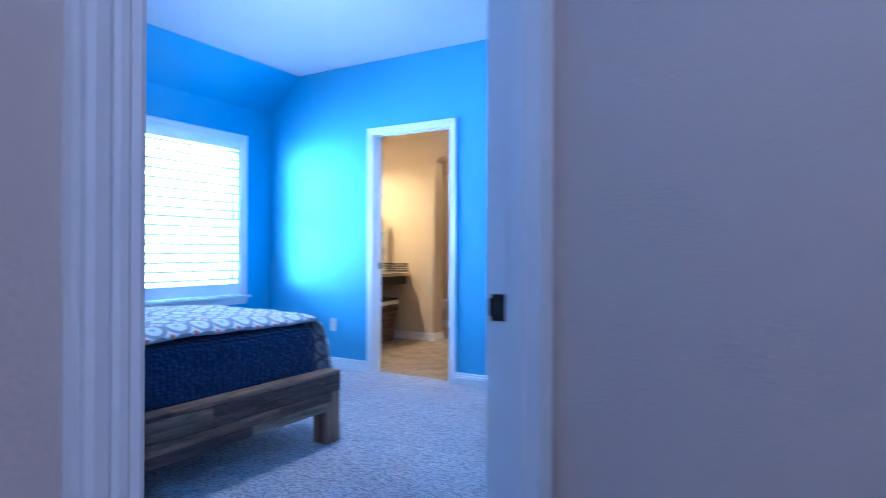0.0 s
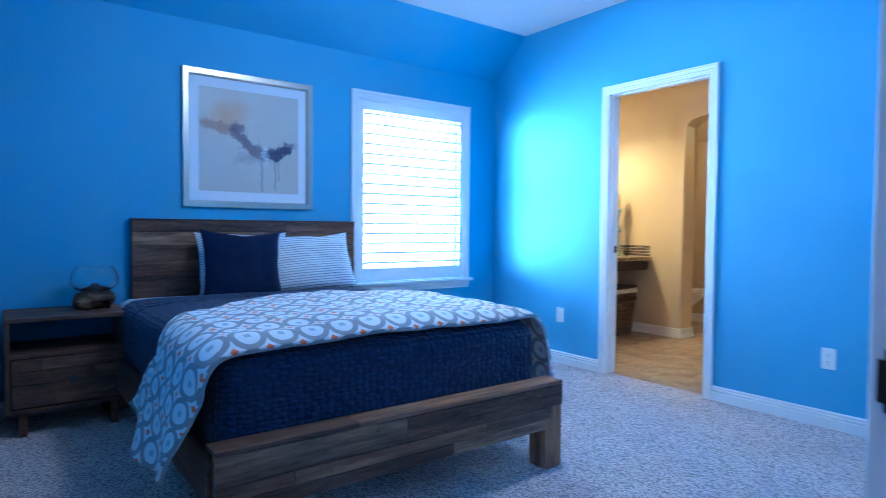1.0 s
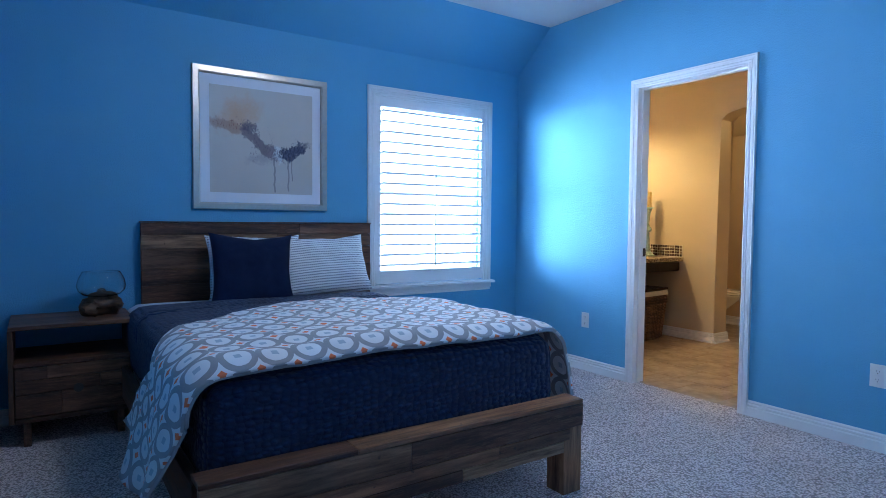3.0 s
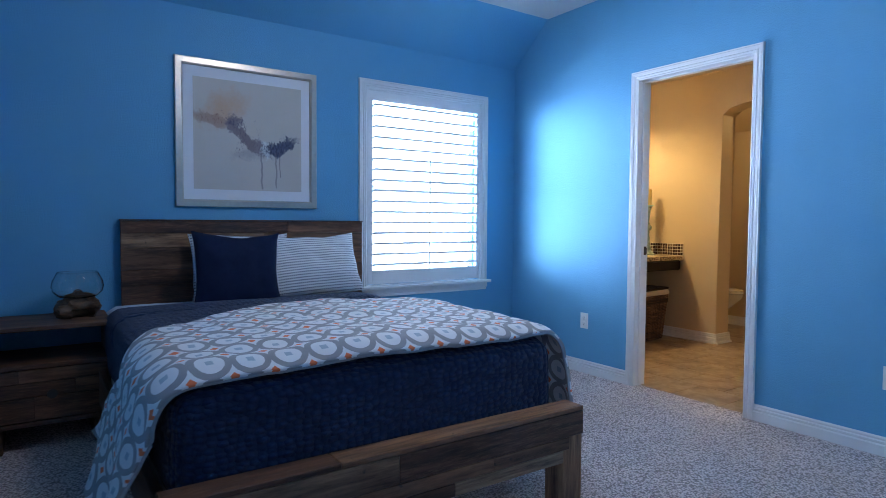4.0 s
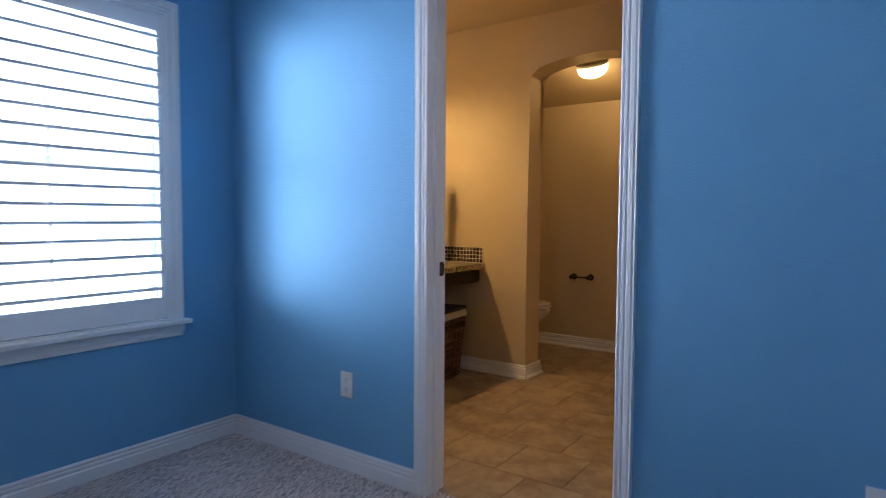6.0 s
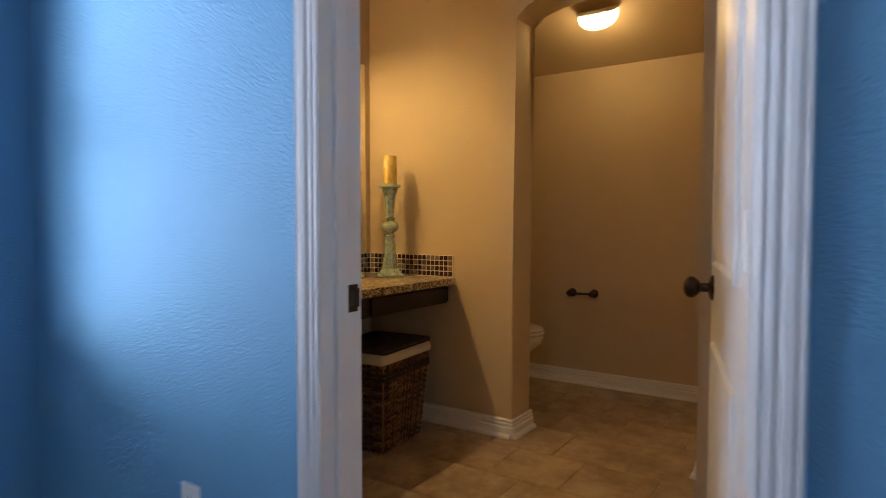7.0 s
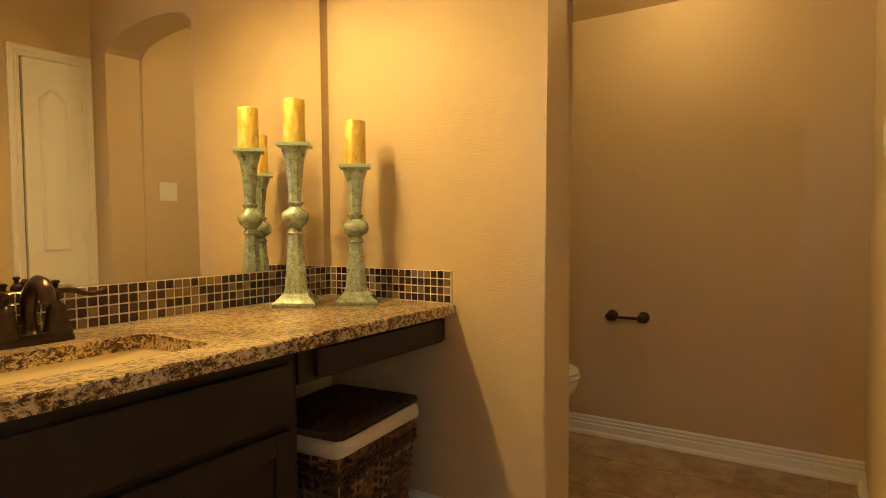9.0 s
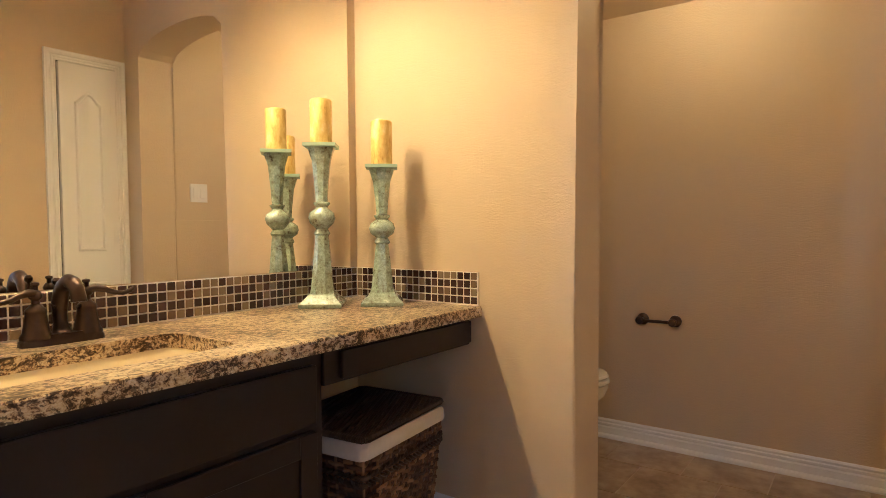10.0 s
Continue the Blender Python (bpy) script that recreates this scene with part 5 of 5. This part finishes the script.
bk_body = tagged(part("woven_body", woven_wall(), WICKER, bk), kind="stuff")
part("braid", braid(), WICKER_DARK_AND_SHADED, bk, "dark plaited band", True)
inner_box = bmesh.new()
box(inner_box, -0.155, 0.155, -0.205, 0.205, 0.008, 0.44)
for v in inner_box.verts:
    if v.co.z < 0.1:
        v.co.x *= 0.80
        v.co.y *= 0.80
part("inner_shell", inner_box, WICKER_DARK_AND_SHADED, bk)
lin = bmesh.new()
rings = []
for z, off in ((0.418, 0.004), (0.421, 0.011), (0.432, 0.014), (0.455, 0.012), (0.466, 0.004), (0.461, -0.006)):
    pts = rounded_rect(-0.172 - off, 0.172 + off, -0.228 - off, 0.228 + off, 0.03, 8)
    rings.append([lin.verts.new((x, y, z + 0.009 * noise.noise(Vector((x * 16, y * 16, z * 9))))) for x, y in pts])
for a, b in zip(rings, rings[1:]):
    for i in range(len(a)):
        j = (i + 1) % len(a)
        lin.faces.new((a[i], a[j], b[j], b[i]))
part("liner", lin, LINER, bk, "cream cotton liner folded over the rim", True)
lid = bmesh.new()
for i in range(40):
    x = -0.170 + 0.34 * i / 39
    prev = None
    for j in range(41):
        y = -0.225 + 0.45 * j / 40
        z = 0.0175 + 0.0022 * math.cos(math.pi * (j / 2 + i))
        ring = [lid.verts.new((x + 0.0048 * math.cos(a), y, z + 0.0028 * math.sin(a))) for a in (0.3, 1.57, 2.84, 4.2, 5.2)]
        if prev:
            for q in range(5):
                lid.faces.new((prev[q], prev[(q + 1) % 5], ring[(q + 1) % 5], ring[q]))
        prev = ring
rim = [(x, y, 0.014) for x, y in rounded_rect(-0.176, 0.176, -0.234, 0.234, 0.02, 5)]
rim_bm = bmesh.new()
for (xa, ya, za), (xb, yb2, zb) in zip(rim, rim[1:] + rim[:1]):
    beads = max(1, round(math.hypot(xb - xa, yb2 - ya) / 0.009))
    for q in range(beads):
        f = (q + 0.5) / beads
        bead = Matrix.Translation((xa + (xb - xa) * f, ya + (yb2 - ya) * f, za)) @ Matrix.Rotation(math.atan2(yb2 - ya, xb - xa), 4, "Z") @ Matrix.Rotation(radians(35), 4, "X") @ Matrix.Diagonal((0.0060, 0.0105, 0.0095, 1))
        bmesh.ops.create_icosphere(rim_bm, subdivisions=1, radius=1.0, matrix=bead)
lm = Matrix.Translation((-0.004, 0, 0.4625))
lid.transform(lm)
rim_bm.transform(lm)
# the lid's colour is dark and also holds the shade under the drawer
lid_ob = tagged(part("lid", lid, WICKER_DARK_AND_SHADED, bk, "dark woven lid with the drawer's shade put into its colour"), kind="stuff")
part("lid_rim", rim_bm, WICKER_DARK_AND_SHADED, lid_ob, "", True)
fill = boxed(-0.172, 0.172, -0.230, 0.230, 0.003, 0.0155)
fill.transform(lm)
part("lid_board", fill, ESPRESSO, lid_ob)

# ---- toilet ----
wc = thing("toilet", "white porcelain toilet with its lid closed", "toilet", pose(VX, 2.55, 0) @ Matrix.Diagonal((0.885, 0.97, 1.02, 1)))


def oval(cx2, rx, ry, z, n=36, blunt=0.0):
    out = []
    for i in range(n):
        a = 2 * math.pi * i / n
        c, s = math.cos(a), math.sin(a)
        out.append((cx2 + rx * (c if c > 0 else c * (1 - blunt)), ry * s, z))
    return out


def loft(rings, caps=True):
    bm = bmesh.new()
    rr = [[bm.verts.new(p) for p in ring] for ring in rings]
    n = len(rr[0])
    for a, b in zip(rr, rr[1:]):
        for i in range(n):
            bm.faces.new((a[i], a[(i + 1) % n], b[(i + 1) % n], b[i]))
    if caps:
        bm.faces.new(rr[0][::-1])
        bm.faces.new(rr[-1])
    return bm


part("bowl", loft([oval(0.40, 0.24, 0.115, 0.0), oval(0.40, 0.225, 0.10, 0.05), oval(0.42, 0.20, 0.095, 0.16), oval(0.50, 0.27, 0.14, 0.26), oval(0.555, 0.315, 0.172, 0.34), oval(0.56, 0.325, 0.180, 0.375), oval(0.56, 0.322, 0.178, 0.388)]), PORCELAIN, wc, "", True)
part("seat", loft([oval(0.565, 0.320, 0.178, 0.391), oval(0.565, 0.327, 0.184, 0.398), oval(0.565, 0.324, 0.182, 0.409), oval(0.565, 0.310, 0.170, 0.412)]), PORCELAIN, wc, "", True)
part("lid", loft([oval(0.560, 0.318, 0.178, 0.414), oval(0.560, 0.326, 0.184, 0.421), oval(0.560, 0.318, 0.178, 0.431), oval(0.560, 0.25, 0.13, 0.436)]), PORCELAIN, wc, "", True)
tank = part("tank", boxed(0.012, 0.20, -0.21, 0.21, 0.40, 0.735, 0.025, 4), PORCELAIN, wc, "", True)
part("tank_lid", boxed(0.006, 0.212, -0.22, 0.22, 0.736, 0.77, 0.012, 3), PORCELAIN, tank, "", True)
part("lever", cylinder(bmesh.new(), 0.006, (0.206, -0.16, 0.69), (0.212, -0.10, 0.685), seg=10), STEEL, tank)

# ---- paper holder ----
tp = thing("paper_holder", "dark bronze toilet paper holder on the beige wall, empty", "paper holder", pose(-0.536, TY, 0.622))
for s in (-1, 1):
    post = lathe([(0.001, 0.0), (0.028, 0.0), (0.028, 0.006), (0.022, 0.012), (0.010, 0.018), (0.009, 0.048), (0.016, 0.054), (0.020, 0.064), (0.016, 0.074), (0.001, 0.078)], 24)
    post.transform(Matrix.Translation((s * 0.077, 0, 0)) @ Matrix.Rotation(radians(90), 4, "X"))
    part("post", post, BRONZE, tp, "", True)
part("roller", cylinder(bmesh.new(), 0.0075, (-0.070, -0.062, 0), (0.070, -0.062, 0), seg=16), BRONZE, tp, "", True)

# ---- lamps ----
dome = thing("ceiling_lamp", "lit frosted dome lamp on the sloped ceiling", "lamp", pose(-0.285, 2.545, 2.318, 23, 0, 0))
part("base_ring", lathe([(0.001, 0.0), (0.118, 0.0), (0.118, -0.014), (0.110, -0.020), (0.001, -0.020)], 36), TRIM, dome, "", True)
part("shade", lathe([(0.112, -0.024), (0.116, -0.035), (0.108, -0.065), (0.082, -0.092), (0.040, -0.108), (0.001, -0.112)], 36), FROSTED, dome, "glowing frosted glass", True)
lamp("dome_light", "POINT", Matrix.Translation((-0.285, 2.49, 2.150)), DOME_POWER, (1.0, 0.66, 0.24), radius=0.06)

bar = thing("vanity_light", "bronze bar light with frosted shades over the mirror", "lamp", pose(VX, 0.90, 2.20))
part("back_plate", boxed(0.0, 0.022, -0.38, 0.38, -0.045, 0.045, 0.006, 2), BRONZE, bar)
for y in (-0.28, 0.0, 0.28):
    part("arm", tube([(0.02, y, 0.0), (0.07, y, 0.02), (0.11, y, 0.01), (0.125, y, -0.02)], 0.008, 10), BRONZE, bar, "", True)
    part("shade", lathe([(0.022, -0.02), (0.030, -0.03), (0.045, -0.075), (0.058, -0.12), (0.054, -0.12), (0.042, -0.075), (0.026, -0.034)], 28), VANITY_SHADE, bar, "lit frosted bell shade", True).data.transform(Matrix.Translation((0.125, y, 0)))
    lamp("vanity_bulb", "POINT", Matrix.Translation((VX + 0.125, 0.90 + y, 2.20 - 0.106)), VANITY_POWER, (1.0, 0.675, 0.27), radius=0.017)
room = thing("ceiling_lamp", "lit frosted flush lamp on the bedroom ceiling", "lamp", pose(0.86, -1.95, CEIL))
part("base_ring", lathe([(0.001, 0.0), (0.18, 0.0), (0.18, -0.02), (0.165, -0.028), (0.001, -0.028)], 36), STEEL, room, "", True)
part("shade", lathe([(0.165, -0.028), (0.168, -0.045), (0.15, -0.075), (0.10, -0.10), (0.001, -0.115)], 36), FROSTED, room, "glowing frosted glass", True)
lamp("room_light", "POINT", Matrix.Translation((0.86, -1.95, CEIL - 0.20)), ROOM_POWER, (0.75, 0.82, 1.0), radius=0.12)
# unseen fill added to brighten the hallway; it has no fixture
lamp("hall_fill", "POINT", Matrix.Translation((3.75, -4.6, 2.45)), HALL_POWER, (0.66, 0.72, 1.0), radius=0.15)

# ---- pieces of floor and backsplash ----
bath_floor = setting("floor_bath", boxed(VX - LEAN, 1.3, NY + 0.06, TY, -0.10, -0.004), FLOOR_GROUT, "stone-look tile floor of the bathroom", "tile floor")
TS = 0.335
gx0, gy0 = -1.70, NY + 0.062
row_i = 0
y = gy0
while y < TY:
    y1 = min(y + TS, TY) - 0.004
    x = gx0 - (TS / 2 if row_i % 2 else 0)
    while x < 1.28:
        a0, a1 = max(x, VX + 0.001), min(x + TS - 0.004, 1.28)
        if a1 - a0 > 0.03 and y1 - y > 0.02:
            part("tile", boxed(a0, a1, y, y1, -0.008, 0.0, 0.0015, 1), STONE_TILE, bath_floor)
        x += TS
    y += TS
    row_i += 1

splash = thing("backsplash", "mosaic backsplash of dark and tan glass tiles in pale grout", "backsplash", pose(VX, BY1, CTOP), kind="structure")
PITCH, ROWS = 0.0286, 4
bm = bmesh.new()
box(bm, 0.0005, 0.0065, BY0 + 0.006 - BY1, -0.001, 0.0, ROWS * PITCH + 0.003)
box(bm, 0.0065, 0.011 + 20 * PITCH, -0.0065, -0.001, 0.0, ROWS * PITCH + 0.003)
part("grout_bed", bm, GROUT, splash)
tile_a = mesh_of("mosaic_tile", boxed(0, 0.0035, -0.0120, 0.0120, -0.0120, 0.0120, 0.0012, 1), MOSAIC)
tile_b = mesh_of("mosaic_tile", boxed(-0.0120, 0.0120, -0.0035, 0, -0.0120, 0.0120, 0.0012, 1), MOSAIC)
for r in range(ROWS):
    z = 0.003 + PITCH * (r + 0.5)
    yy = -0.009 - PITCH / 2
    while yy > BY0 + 0.02 - BY1:
        ob = new("mosaic_tile", tile_a)
        ob.parent, ob.location = splash, (0.0063, yy, z)
        yy -= PITCH
    xx = 0.010 + PITCH / 2
    for _ in range(20):
        ob = new("mosaic_tile", tile_b)
        ob.parent, ob.location = splash, (xx, -0.0063, z)
        xx += PITCH
